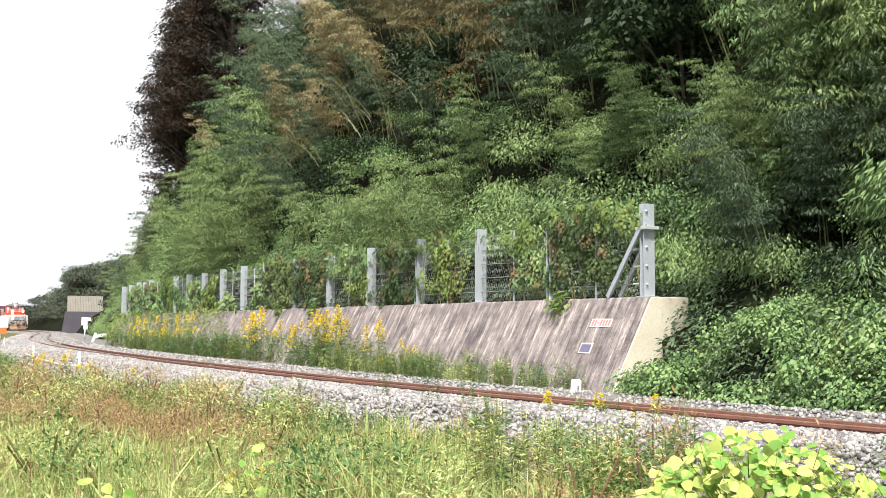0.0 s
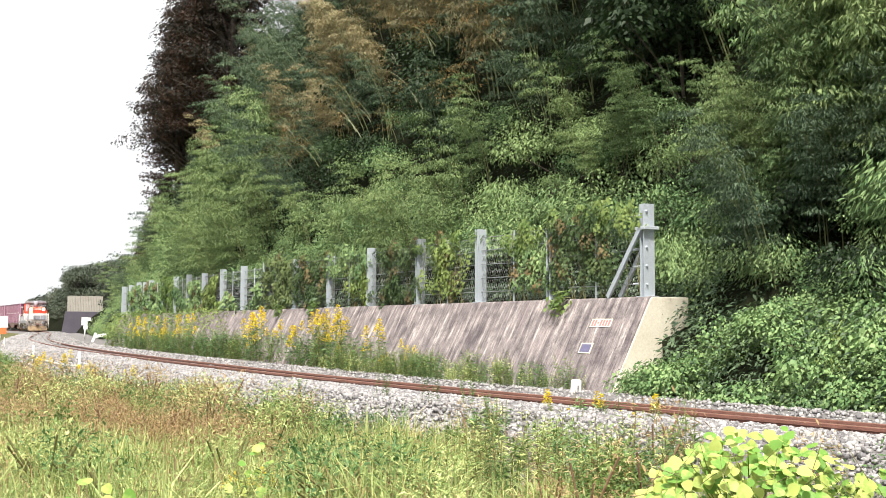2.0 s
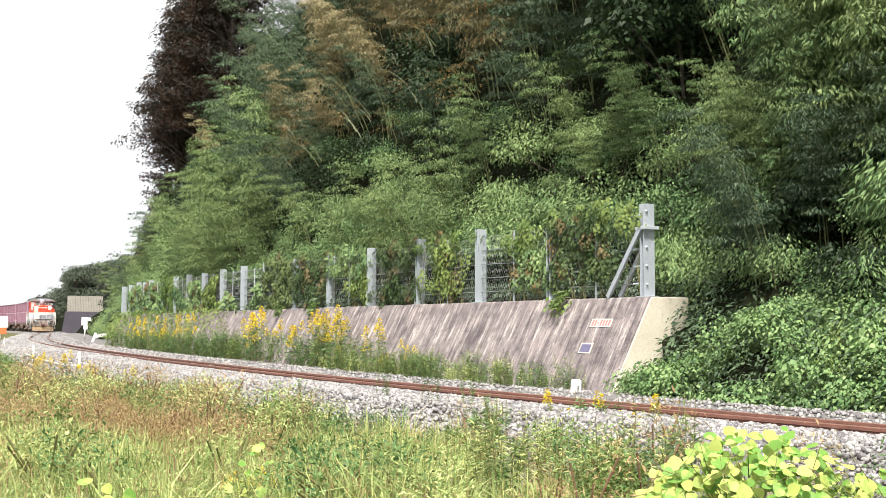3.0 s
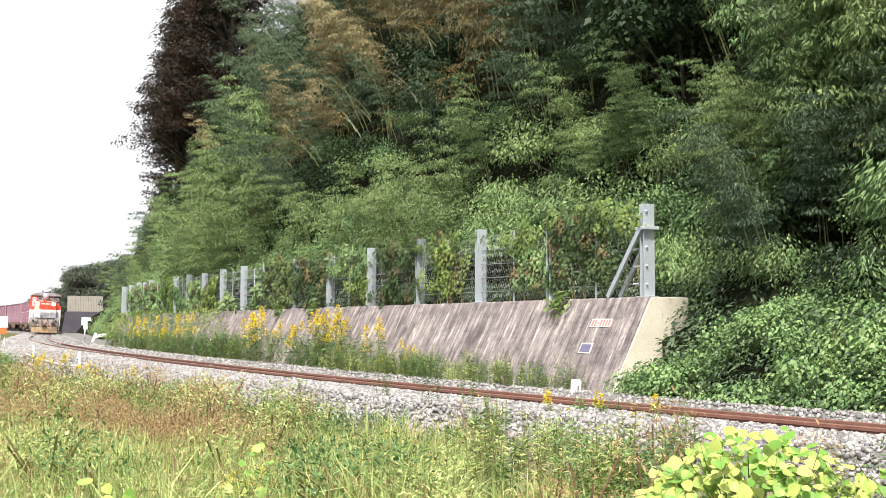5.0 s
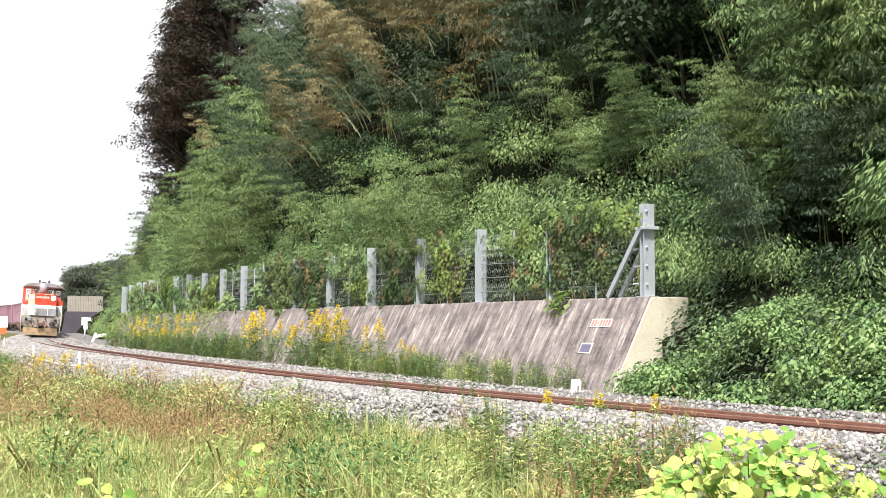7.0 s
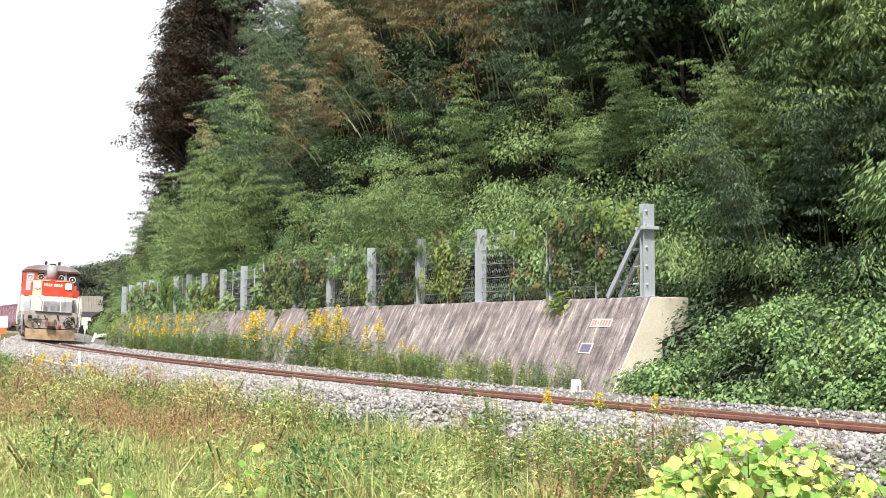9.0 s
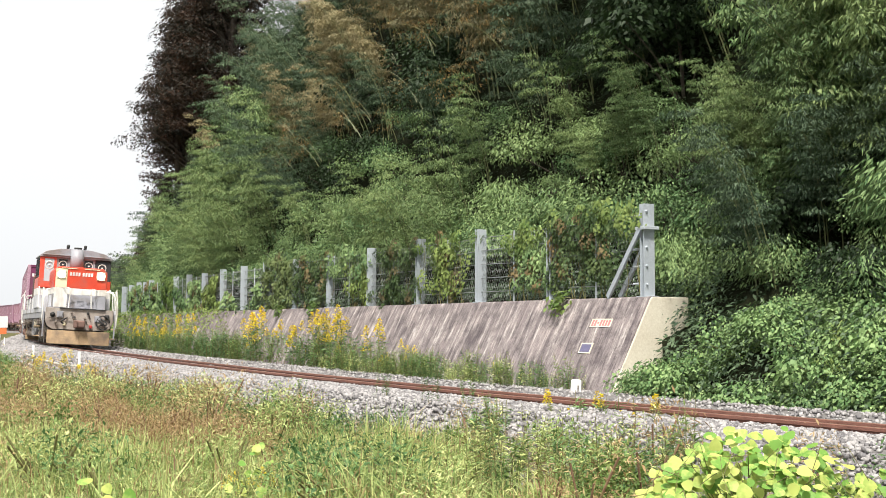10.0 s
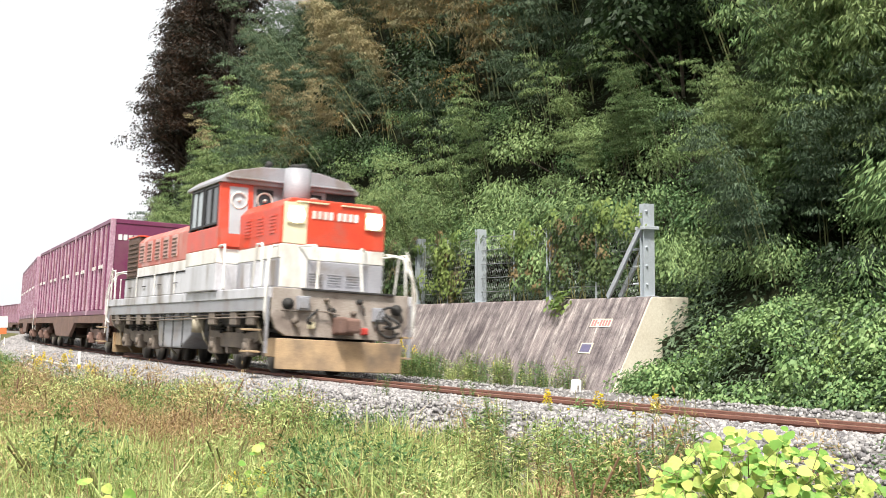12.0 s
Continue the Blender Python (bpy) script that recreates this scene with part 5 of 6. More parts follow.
def locomotive():
    lo = thing("diesel_locomotive", "red and grey centre-cab diesel locomotive with white band, headlamps lit", "locomotive")
    boxpart("deck", (-13.0, -0.05, -1.33, 1.33, 1.28, 1.46), M_LGREY, lo, 0.015)
    for side in (-1, 1):
        y0, y1 = sorted((side * 1.24, side * 1.31))
        boxpart("side_sill", (-12.9, -0.15, y0, y1, 1.06, 1.28), M_GREY, lo, 0.01)
    boxpart("centre_frame", (-12.8, -0.2, -0.85, 0.85, 0.72, 1.28), M_BLACK, lo)
    # ends: beam, plough, lamps, hoses, steps
    for x, d in ((0.0, 1), (-13.05, -1)):
        bm = bmesh.new()
        prism(bm, [(-1.24, 1.46), (-1.24, 0.98), (-1.16, 0.78), (-0.98, 0.66), (0.98, 0.66), (1.16, 0.78), (1.24, 0.98), (1.24, 1.46)], min(x, x - d * 0.1), max(x, x - d * 0.1), "x", 0.012)
        beam = part("end_beam", bm, M_BEAM, lo, "dusty grey end beam")
        for y in (-0.98, 1.0):
            bm = bmesh.new()
            disc(bm, (x + d * 0.03, y, 1.2), "x", 0.095, 0.09, 18)
            disc(bm, (x + d * 0.085, y, 1.2), "x", 0.06, 0.03, 16)
            part("marker_lamp", bm, M_BLACK, beam, "dark round marker lamp")
        bm = bmesh.new()
        prism(bm, [(x + d * 0.04, -1.14), (x + d * 0.3, 0.0), (x + d * 0.04, 1.14), (x - d * 0.02, 1.14), (x + d * 0.24, 0.0), (x - d * 0.02, -1.14)], 0.11, 0.62, "z", 0.01)
        for y in (-1.0, 1.0):
            q0, q1 = sorted((y, y * 1.08))
            box(bm, min(x - d * 0.7, x + d * 0.06), max(x - d * 0.7, x + d * 0.06), q0, q1, 0.3, 0.62, 0.01)
        part("snow_plough", bm, M_PLOUGH, lo, "dusty tan plough plate over the rails")
        coupler(lo, x, d)
        for y in (-1.28, 1.28):
            for z in (0.36, 0.72):
                b0, b1 = sorted((y, y + math.copysign(0.2, y)))
                xx0, xx1 = sorted((x - d * 0.5, x - d * 0.02))
                boxpart("step", (xx0, xx1, b0 - 0.12, b1 - 0.12, z, z + 0.035), M_PLOUGH, lo, 0.006, "dusty corner step")
            bm = bmesh.new()
            box(bm, *sorted((x - d * 0.05, x - d * 0.02)), *sorted((y, y + math.copysign(0.05, y))), 0.36, 1.3)
            part("step_hanger", bm, M_GREY, lo)
        for y, sgn in ((0.62, 1), (0.78, 1), (-0.45, -1)):
            bm = bmesh.new()
            pts = [(x + d * (0.03 + 0.16 * math.sin(k * 0.35)), y + 0.22 * sgn * math.sin(k * 0.32), 1.12 - 0.05 * k + 0.0026 * k * k) for k in range(10)]
            tube(bm, pts, 0.027, 7)
            part("air_hose", bm, M_BLACK, beam, "black rubber air hose")
        for y, z, m in ((-0.72, 1.22, M_GREY), (-0.55, 0.86, M_CREAM), (0.42, 0.8, M_TAILRED), (0.66, 1.1, M_GREY), (0.72, 0.88, M_DIRT)):
            bm = bmesh.new()
            s = 0.11 if m is M_GREY else 0.055
            box(bm, *sorted((x, x + d * 0.09)), y - s, y + s, z - s * 1.1, z + s * 1.1, 0.014)
            box(bm, *sorted((x + d * 0.08, x + d * 0.11)), y - s * 0.75, y + s * 0.75, z - s * 0.8, z + s * 0.8, 0.008)
            part("jumper_box", bm, m, beam)
        for k, (y, z) in enumerate(((-0.3, 1.3), (0.3, 1.3), (-0.85, 0.92), (0.88, 0.95), (0.2, 1.1), (-0.2, 1.12))):
            bm = bmesh.new()
            disc(bm, (x + d * 0.05, y, z), "x", 0.035 + 0.012 * (k % 3), 0.1, 10)
            tube(bm, [(x + d * 0.06, y, z), (x + d * 0.12, y + 0.05, z - 0.1), (x + d * 0.08, y + 0.09, z - 0.22)], 0.016, 6)
            part("hose_cock", bm, M_BLACK if k % 2 else M_DIRT, beam, "dark hose cock")
        bm = bmesh.new()
        tube(bm, [(x + d * 0.06, -1.1, 1.08), (x + d * 0.08, -0.3, 1.1), (x + d * 0.2, -0.12, 1.05)], 0.014, 6)
        part("uncoupling_rod", bm, M_DIRT, beam)
        bm = bmesh.new()
        tube(bm, [(x + d * 0.09, 0.86 + 0.24 * math.cos(a * 0.35), 0.98 + 0.26 * math.sin(a * 0.35)) for a in range(17)], 0.024, 7)
        part("coiled_jumper", bm, M_BLACK, beam, "black coiled jumper cable")
        boxpart("beam_ledge", (*sorted((x, x + d * 0.06)), -0.75, 0.95, 1.44, 1.475), M_BLACK, lo, 0.006)
        # white handrails at the corners and in front
        for y in (-1, 1):
            rail_bar("handrail", [(x - d * 0.58, y * 1.02, 2.2), (x - d * 0.3, y * 1.22, 2.15), (x - d * 0.06, y * 1.34, 1.75), (x - d * 0.02, y * 1.36, 1.0), (x - d * 0.1, y * 1.3, 0.86)], lo, 0.022)
            rail_bar("handrail", [(x - d * 0.35, y * 1.34, 1.46), (x - d * 0.4, y * 1.34, 2.2), (x - d * 0.7, y * 1.34, 2.2), (x - d * 0.85, y * 1.34, 1.46)], lo, 0.02)
            if y * d > 0:
                rail_bar("handrail", [(x - d * 0.04, y * 1.2, 1.46), (x - d * 0.1, y * 1.18, 2.1), (x - d * 0.3, y * 1.08, 2.16), (x - d * 0.56, y * 0.96, 2.14)], lo, 0.016)
                rail_bar("handrail", [(x - d * 0.03, y * 1.36, 0.8), (x - d * 0.04, y * 1.4, 1.5), (x - d * 0.42, y * 1.36, 2.26)], lo, 0.016)
            rail_bar("handrail", [(x - d * 0.56, y * 0.62, 2.22), (x - d * 0.3, y * 0.42, 2.24), (x - d * 0.22, y * 0.38, 2.1), (x - d * 0.14, y * 0.42, 1.46)], lo, 0.02)
    for y in (-1.36, 1.36):
        rail_bar("handrail", [(-3.0, y * 0.99, 2.28), (-2.85, y, 2.3), (-2.55, y, 2.3), (-2.5, y, 1.46)], lo, 0.022)
        for x in (-6.2, -8.0, -9.8, -11.6):
            rail_bar("stanchion", [(x, y * 0.985, 1.46), (x, y * 0.985, 1.95)], lo, 0.014)
    # short hood
    def hood(x0, x1, y, name, ztop, paint=M_RED):
        boxpart(name + "_base", (x0, x1, -y, y, 1.46, 2.0), M_GREY, lo, 0.02)
        boxpart(name + "_band", (x0 - 0.004, x1 + 0.004, -y - 0.004, y + 0.004, 2.0, 2.24), M_BAND, lo, 0.01, "white painted band")
        bm = bmesh.new()
        prism(bm, [(-y, 2.24), (y, 2.24), (y, ztop - 0.16), (y - 0.16, ztop), (-y + 0.16, ztop), (-y, ztop - 0.16)], x0, x1, "x", 0.025)
        return part(name + "_top", bm, paint, lo, "signal-red upper hood" if paint is M_RED else "weathered red upper hood")
    sh = hood(-2.95, -0.58, 0.98, "short_hood", 3.06)
    lh = hood(-11.35, -5.15, 1.0, "long_hood", 3.04, M_REDWORN)
    X = -0.58
    # Cream and white panels paint the headlamp's glare on this corner.
    boxpart("corner_panel", (X - 0.02, X + 0.012, -0.93, -0.5, 2.26, 2.98), M_CREAM, lo, 0.01, "cream panel round the headlamp")
    boxpart("corner_panel", (X - 0.02, X + 0.014, -0.95, -0.46, 1.5, 2.25), M_BAND, lo, 0.01, "white lower corner panel")
    for y in (-0.72, 0.74):
        boxpart("headlamp", (X, X + 0.05, y - 0.16, y + 0.16, 2.6, 2.92), M_CREAM, sh, 0.02, "cream headlamp box")
        bm = bmesh.new()
        disc(bm, (X + 0.055, y, 2.76), "x", 0.135, 0.02, 22)
        part("lens", bm, M_LAMP, sh, "lit headlamp lens")
    boxpart("front_panel", (X - 0.01, X + 0.016, -0.42, 0.66, 1.5, 1.98), M_GREY, lo, 0.01)
    for g in (-0.3, 0.05, 0.4):
        for k in range(5):
            boxpart("louvre", (X + 0.016, X + 0.034, g - 0.13, g + 0.13, 1.58 + 0.045 * k, 1.602 + 0.045 * k), M_GREY, lo, 0.004)
    for k in range(8):
        y = -0.38 + 0.105 * k + (0.05 if k > 3 else 0)
        boxpart("number_bar", (X, X + 0.014, y - 0.036, y + 0.036, 2.72, 2.86), M_BAND, sh, 0.004, "white bar")
    for y0, y1 in ((-0.72, -0.12), (0.12, 0.7)):
        boxpart("grab_rail", (X - 0.01, X + 0.03, y0, y1, 2.985, 3.01), M_CREAM, sh, 0.006, "cream grab rail")
    for x in (-1.0, -1.7, -2.4):
        for side in (-1, 1):
            for k in range(6):
                boxpart("louvre", (x - 0.16, x + 0.16, *sorted((side * 0.98, side * 0.995)), 2.44 + 0.06 * k, 2.47 + 0.06 * k), M_RED, sh, 0.004)
            boxpart("hood_door", (x - 0.28, x + 0.28, *sorted((side * 0.98, side * 0.992)), 1.52, 1.96), M_LGREY, lo, 0.006)
    # cab
    boxpart("cab_base", (-5.15, -2.95, -1.4, 1.4, 1.46, 1.98), M_LGREY, lo, 0.02)
    boxpart("cab_band", (-5.154, -2.946, -1.404, 1.404, 1.98, 2.26), M_BAND, lo, 0.01, "white painted band")
    cb = boxpart("cab_body", (-5.15, -2.95, -1.4, 1.4, 2.26, 2.68), M_RED, lo, 0.015, "signal-red cab")
    lean = 0.1
    def pillar(x, y, w, dx, mat=M_RED):
        bm = bmesh.new()
        prism(bm, [(x - w, 2.66), (x + w, 2.66), (x + w - dx, 3.6), (x - w - dx, 3.6)], y - 0.06, y + 0.06, "y", 0.012)
        part("cab_pillar", bm, mat, lo)
    for y in (-1.32, 1.32):
        pillar(-3.02, y, 0.07, lean, M_RED if y < 0 else M_RUBBER)
        pillar(-5.08, y, 0.07, -lean, M_RUBBER)
        pillar(-4.1, y, 0.035, 0, M_RUBBER)

    def slanted(name, x, s, y0, y1, z0, z1, off, mat, label=""):
        """A panel in the leaning end wall of the cab, off its middle plane."""
        a, b = x + s * off - (z0 - 2.66) * 0.106 * s, x + s * off - (z1 - 2.66) * 0.106 * s
        bm = bmesh.new()
        prism(bm, [(a - 0.009, z0), (a + 0.009, z0), (b + 0.009, z1), (b - 0.009, z1)], y0, y1, "y", 0.003)
        return part(name, bm, mat, lo, label)

    def wall_round(x, s, y0, y1, z0, z1, mat):
        """Four strips of end wall round a window's opening, with a rubber gasket."""
        for b in ((y0 - 0.09, y0, z0 - 0.06, z1 + 0.06), (y1, y1 + 0.09, z0 - 0.06, z1 + 0.06), (y0, y1, z1, z1 + 0.06), (y0, y1, z0 - 0.06, z0)):
            slanted("window_surround", x, s, *b, 0.016, mat)
        for b in ((y0, y0 + 0.03, z0, z1), (y1 - 0.03, y1, z0, z1), (y0 + 0.03, y1 - 0.03, z1 - 0.03, z1), (y0 + 0.03, y1 - 0.03, z0, z0 + 0.03)):
            slanted("gasket", x, s, *b, 0.026, M_RUBBER, "black window rubber")

    for x, s in ((-2.99, 1), (-5.11, -1)):
        slanted("cab_wall_panel", x, s, -0.24, 0.24, 2.66, 3.6, 0.0, M_GREY)
        slanted("cab_header", x, s, -1.26, 1.26, 3.52, 3.64, 0.0, M_GREY)
        for y0, y1, z0, m, wall in ((-1.2, -0.84, 2.5, M_PALEGLASS, M_RED), (-0.66, -0.33, 2.98, M_GLASS, M_GREY), (0.33, 0.66, 2.98, M_GLASS, M_GREY), (0.84, 1.22, 2.92, M_GLASS, M_RUBBER)):
            slanted("window_pane", x, s, y0, y1, z0 + 0.05, 3.46, 0.0 if z0 > 2.7 else 0.05, m, "reflecting cab door window" if m is M_PALEGLASS else "dark cab window")
            wall_round(x, s, y0, y1, z0 + 0.05, 3.46, wall) if z0 > 2.7 else [slanted("door_frame", x, s, *b, 0.05, M_RED, "red cab door frame") for b in ((-1.36, -1.2, 2.3, 3.56), (-0.84, -0.74, 2.3, 3.56), (-1.2, -0.84, 3.46, 3.56), (-1.2, -0.84, 2.3, 2.55))]
            if z0 > 2.7:
                slanted("cab_wall_panel", x, s, y0 - 0.08, y1 + 0.08, 2.66, z0, 0.0, M_RED)
        if s == 1:
            for y, z in ((-1.02, 3.2), (-0.5, 3.24), (0.5, 3.24), (1.03, 3.2)):
                fx = x + (0.075 if y < -0.9 else 0.03) - (z - 2.66) * 0.106
                bm = bmesh.new()
                tube(bm, [(fx, y + 0.15 * math.cos(k * math.tau / 20), z + 0.15 * math.sin(k * math.tau / 20)) for k in range(21)], 0.018, 6, caps=False)
                disc(bm, (fx, y, z), "x", 0.035, 0.03, 10)
                part("clear_view_ring", bm, M_BAND, lo, "white ring of a rotating wiper")
    for y in (-1.36, 1.36):
        o = math.copysign(1, y)
        for x0, x1 in ((-5.0, -4.15), (-4.05, -3.1)):
            # The rear pane's sky reflection is mostly in its pale colour.
            boxpart("window_pane", (x0, x1, y - 0.008, y + 0.008, 2.72, 3.5), M_GLASS if x0 > -4.1 else M_PALEGLASS, lo, 0, "cab side window reflecting the sky")
            for b in ((x0, x0 + 0.045, 2.72, 3.5), (x1 - 0.045, x1, 2.72, 3.5), (x0 + 0.045, x1 - 0.045, 3.455, 3.5), (x0 + 0.045, x1 - 0.045, 2.72, 2.765), (x0 + (x1 - x0) * 0.5 - 0.02, x0 + (x1 - x0) * 0.5 + 0.02, 2.765, 3.455)):
                boxpart("window_frame", (b[0], b[1], *sorted((y + o * 0.008, y + o * 0.03)), b[2], b[3]), M_RUBBER, lo, 0.004, "black side window frame")
    bm = bmesh.new()
    outline = [(-1.41, 3.52), (-1.41, 3.58), (-1.16, 3.76), (-0.6, 3.88), (0, 3.91), (0.6, 3.88), (1.16, 3.76), (1.41, 3.58), (1.41, 3.52)]
    prism(bm, outline, -5.32, -2.95, "x", 0.015)
    part("cab_roof", bm, M_GREY, lo, "grey arched cab roof")
    boxpart("roof_visor", (-3.06, -2.9, -1.3, 1.3, 3.6, 3.64), M_GREY, lo, 0.01)
    bm = bmesh.new()
    tube(bm, [(-2.62, 0, 3.0), (-2.62, 0, 3.86)], 0.27, 20, 0.25)
    part("exhaust_chimney", bm, M_GREY, lo, "grey exhaust stack before the cab")
    bm = bmesh.new()
    tube(bm, [(-2.62, 0, 3.86), (-2.62, 0, 3.94)], 0.16, 16, 0.15)
    part("stack_mouth", bm, M_BLACK, lo)
    for x, y in ((-3.4, 0.35), (-3.6, -0.3)):
        bm = bmesh.new()
        tube(bm, [(x, y, 3.86), (x, y, 3.98), (x + 0.12, y, 4.04)], 0.05, 8, 0.07)
        part("horn", bm, M_BLACK, lo, "black air horn")
    # long hood: radiator end, vents, side boxes
    for z0, z1, m in ((1.46, 2.24, M_GRILLE), (2.24, 3.04, M_GRILLE)):
        boxpart("radiator_section", (-12.6, -11.35, -1.0, 1.0, z0, z1), m, lo, 0.02, "sooty brown radiator section")
    boxpart("radiator_cap", (-12.62, -11.3, -1.02, 1.02, 3.04, 3.08), M_RED, lo, 0.01)
    for side in (-1, 1):
        for k in range(12):
            boxpart("radiator_slat", (-12.5, -11.45, *sorted((side * 1.0, side * 1.025)), 1.6 + 0.115 * k, 1.65 + 0.115 * k), M_GRILLE, lo, 0.006)
        for i, x in enumerate((-10.9, -10.1, -9.3, -8.5, -7.7)):
            boxpart("vent_frame", (x - 0.24, x + 0.24, *sorted((side * 1.0, side * 1.02)), 2.36, 2.86), M_VENTPALE, lh, 0.008, "faded pale vent frame")
            for k in range(5):
                boxpart("vent_slat", (x - 0.2, x + 0.2, *sorted((side * 1.02, side * 1.03)), 2.4 + 0.085 * k, 2.44 + 0.085 * k), M_GRILLE, lh, 0.004, "dark vent slat")
        for i in range(4):
            x0 = -11.2 + i * 1.45
            boxpart("equipment_box", (x0, x0 + 1.4, *sorted((side * 1.0, side * 1.32)), 1.46, 1.92), M_LGREY, lo, 0.02, "pale grey equipment box on the walkway")
            rail_bar("box_handle", [(x0 + 0.55, side * 1.325, 1.7), (x0 + 0.55, side * 1.345, 1.7), (x0 + 0.85, side * 1.345, 1.7), (x0 + 0.85, side * 1.325, 1.7)], lo, 0.01, M_BLACK, "black handle")
        boxpart("walkway_edge", (-11.4, -5.2, *sorted((side * 0.98, side * 1.34)), 1.925, 1.945), M_BLACK, lo, 0.004)
    for x in (-6.3, -7.7, -9.2):
        boxpart("roof_hatch", (x - 0.5, x + 0.5, -0.6, 0.6, 3.04, 3.09), M_RED, lo, 0.015)
    # underframe
    bm = bmesh.new()
    prism(bm, [(-8.0, 1.1), (-7.8, 0.34), (-5.9, 0.34), (-5.2, 0.6), (-5.0, 1.1)], -1.2, 1.2, "y", 0.03)
    part("fuel_tank", bm, M_GREY, lo, "grey fuel tank under the frame")
    for y in (-1.2, 1.2):
        for x in (-7.4, -6.6, -5.8):
            boxpart("tank_strap", (x - 0.03, x + 0.03, y - 0.012, y + 0.012, 0.36, 1.1), M_BLACK, lo)
        bm = bmesh.new()
        disc(bm, (-4.6, y, 0.82), "z", 0.13, 0.3, 16)
        disc(bm, (-4.6, y, 0.98), "z", 0.15, 0.03, 16)
        part("sand_pot", bm, M_SANDPOT, lo, "dusty cream cylindrical pot under the frame")
        bm = bmesh.new()
        tube(bm, [(-4.2, y * 0.8, 0.95), (-0.9, y * 0.8, 0.95)], 0.16, 12)
        part("air_reservoir", bm, M_BLACK, lo)
        for x in (-8.6, -9.6, -10.7, -12.0, -3.4, -2.0, -1.0):
            boxpart("sand_box", (x - 0.2, x + 0.2, *sorted((y, y * 1.08)), 0.82, 1.08), M_DIRT, lo, 0.02)
    for y in (-1, 1):
        # pipes, brake hangers and sand pipes along the underframe
        for k, z in enumerate((1.0, 0.94)):
            bm = bmesh.new()
            tube(bm, [(-12.6, y * (1.27 + 0.02 * k), z), (-8.2, y * (1.27 + 0.02 * k), z - 0.03), (-4.9, y * (1.27 + 0.02 * k), z), (-0.5, y * (1.27 + 0.02 * k), z + 0.02)], 0.014, 6)
            part("air_pipe", bm, M_DIRT, lo, "dusty air pipe")
        for x in (-0.95, -2.2, -3.1, -4.3, -8.1, -9.35, -9.5, -10.8, -12.2):
            bm = bmesh.new()
            box(bm, x - 0.05, x + 0.05, *sorted((y * 0.95, y * 1.05)), 0.3, 0.95, 0.015)
            box(bm, x - 0.09, x + 0.09, *sorted((y * 0.5, y * 0.98)), 0.3, 0.42, 0.02)
            part("brake_hanger", bm, M_DIRT, lo)
        for x, o in ((-0.85, -1), (-4.5, 1), (-8.05, -1), (-12.3, 1)):
            bm = bmesh.new()
            tube(bm, [(x, y * 1.2, 0.9), (x + 0.03 * o, y * 1.1, 0.55), (x - 0.16 * o, y * 0.75, 0.16)], 0.024, 6)
            part("sand_pipe", bm, M_SANDPOT, lo, "bent sand pipe")
        for x in np.arange(-12.4, -0.6, 0.8):
            boxpart("frame_bracket", (x - 0.03, x + 0.03, *sorted((y * 1.05, y * 1.26)), 0.98, 1.08), M_GREY, lo, 0.01)
    bogie(lo, (-1.6, -3.7), M_DIRT, "dusty two-axle bogie")
    bogie(lo, (-8.7, -10.15, -11.6), M_DIRT, "dusty three-axle bogie")
    return lo


CAR = 20.4
DECK = 1.08


def wagon(full=True):
    wg = thing("container_wagon", "rusty brown bogie flat wagon carrying containers", "wagon", "wagons of the train")
    bm = bmesh.new()
    for y in (-1.16, 1.16):
        prism(bm, [(-CAR + 0.9, DECK), (-CAR + 0.9, 0.86), (-13.2, 0.86), (-12.0, 0.42), (-8.4, 0.42), (-7.2, 0.86), (-0.9, 0.86), (-0.9, DECK)], y - 0.05, y + 0.05, "y", 0.01)
    box(bm, -CAR + 0.9, -0.9, -0.35, 0.35, 0.75, DECK - 0.02)
    for x in np.arange(-CAR + 1.2, -0.9, 1.6):
        box(bm, x - 0.05, x + 0.05, -1.12, 1.12, 0.86, DECK - 0.01)
    part("frame", bm, M_WAGON, wg, "fish-bellied rusty steel frame")
    for x, d in ((-0.85, 1), (-CAR + 0.85, -1)):
        boxpart("end_sill", (x - 0.06, x + 0.06, -1.25, 1.25, 0.78, DECK), M_WAGON, wg, 0.015)
        coupler(wg, x, d)
        for y in (-1.2, 1.2) if full else ():
            rail_bar("grab_iron", [(x, y, 0.6), (x + 0.08 * d, y, 0.6), (x + 0.08 * d, y, 1.5), (x, y, 1.5)], wg, 0.014)
    for y in (-1.0, 1.0) if full else ():
        boxpart("brake_gear", (-11.4, -9.0, y - 0.1, y + 0.1, 0.35, 0.6), M_BLACK, wg, 0.03)
    bogie(wg, (-2.25, -4.1), M_WAGON, "rusty freight bogie", full)
    bogie(wg, (-CAR + 4.1, -CAR + 2.25), M_WAGON, "rusty freight bogie", full)
    return wg


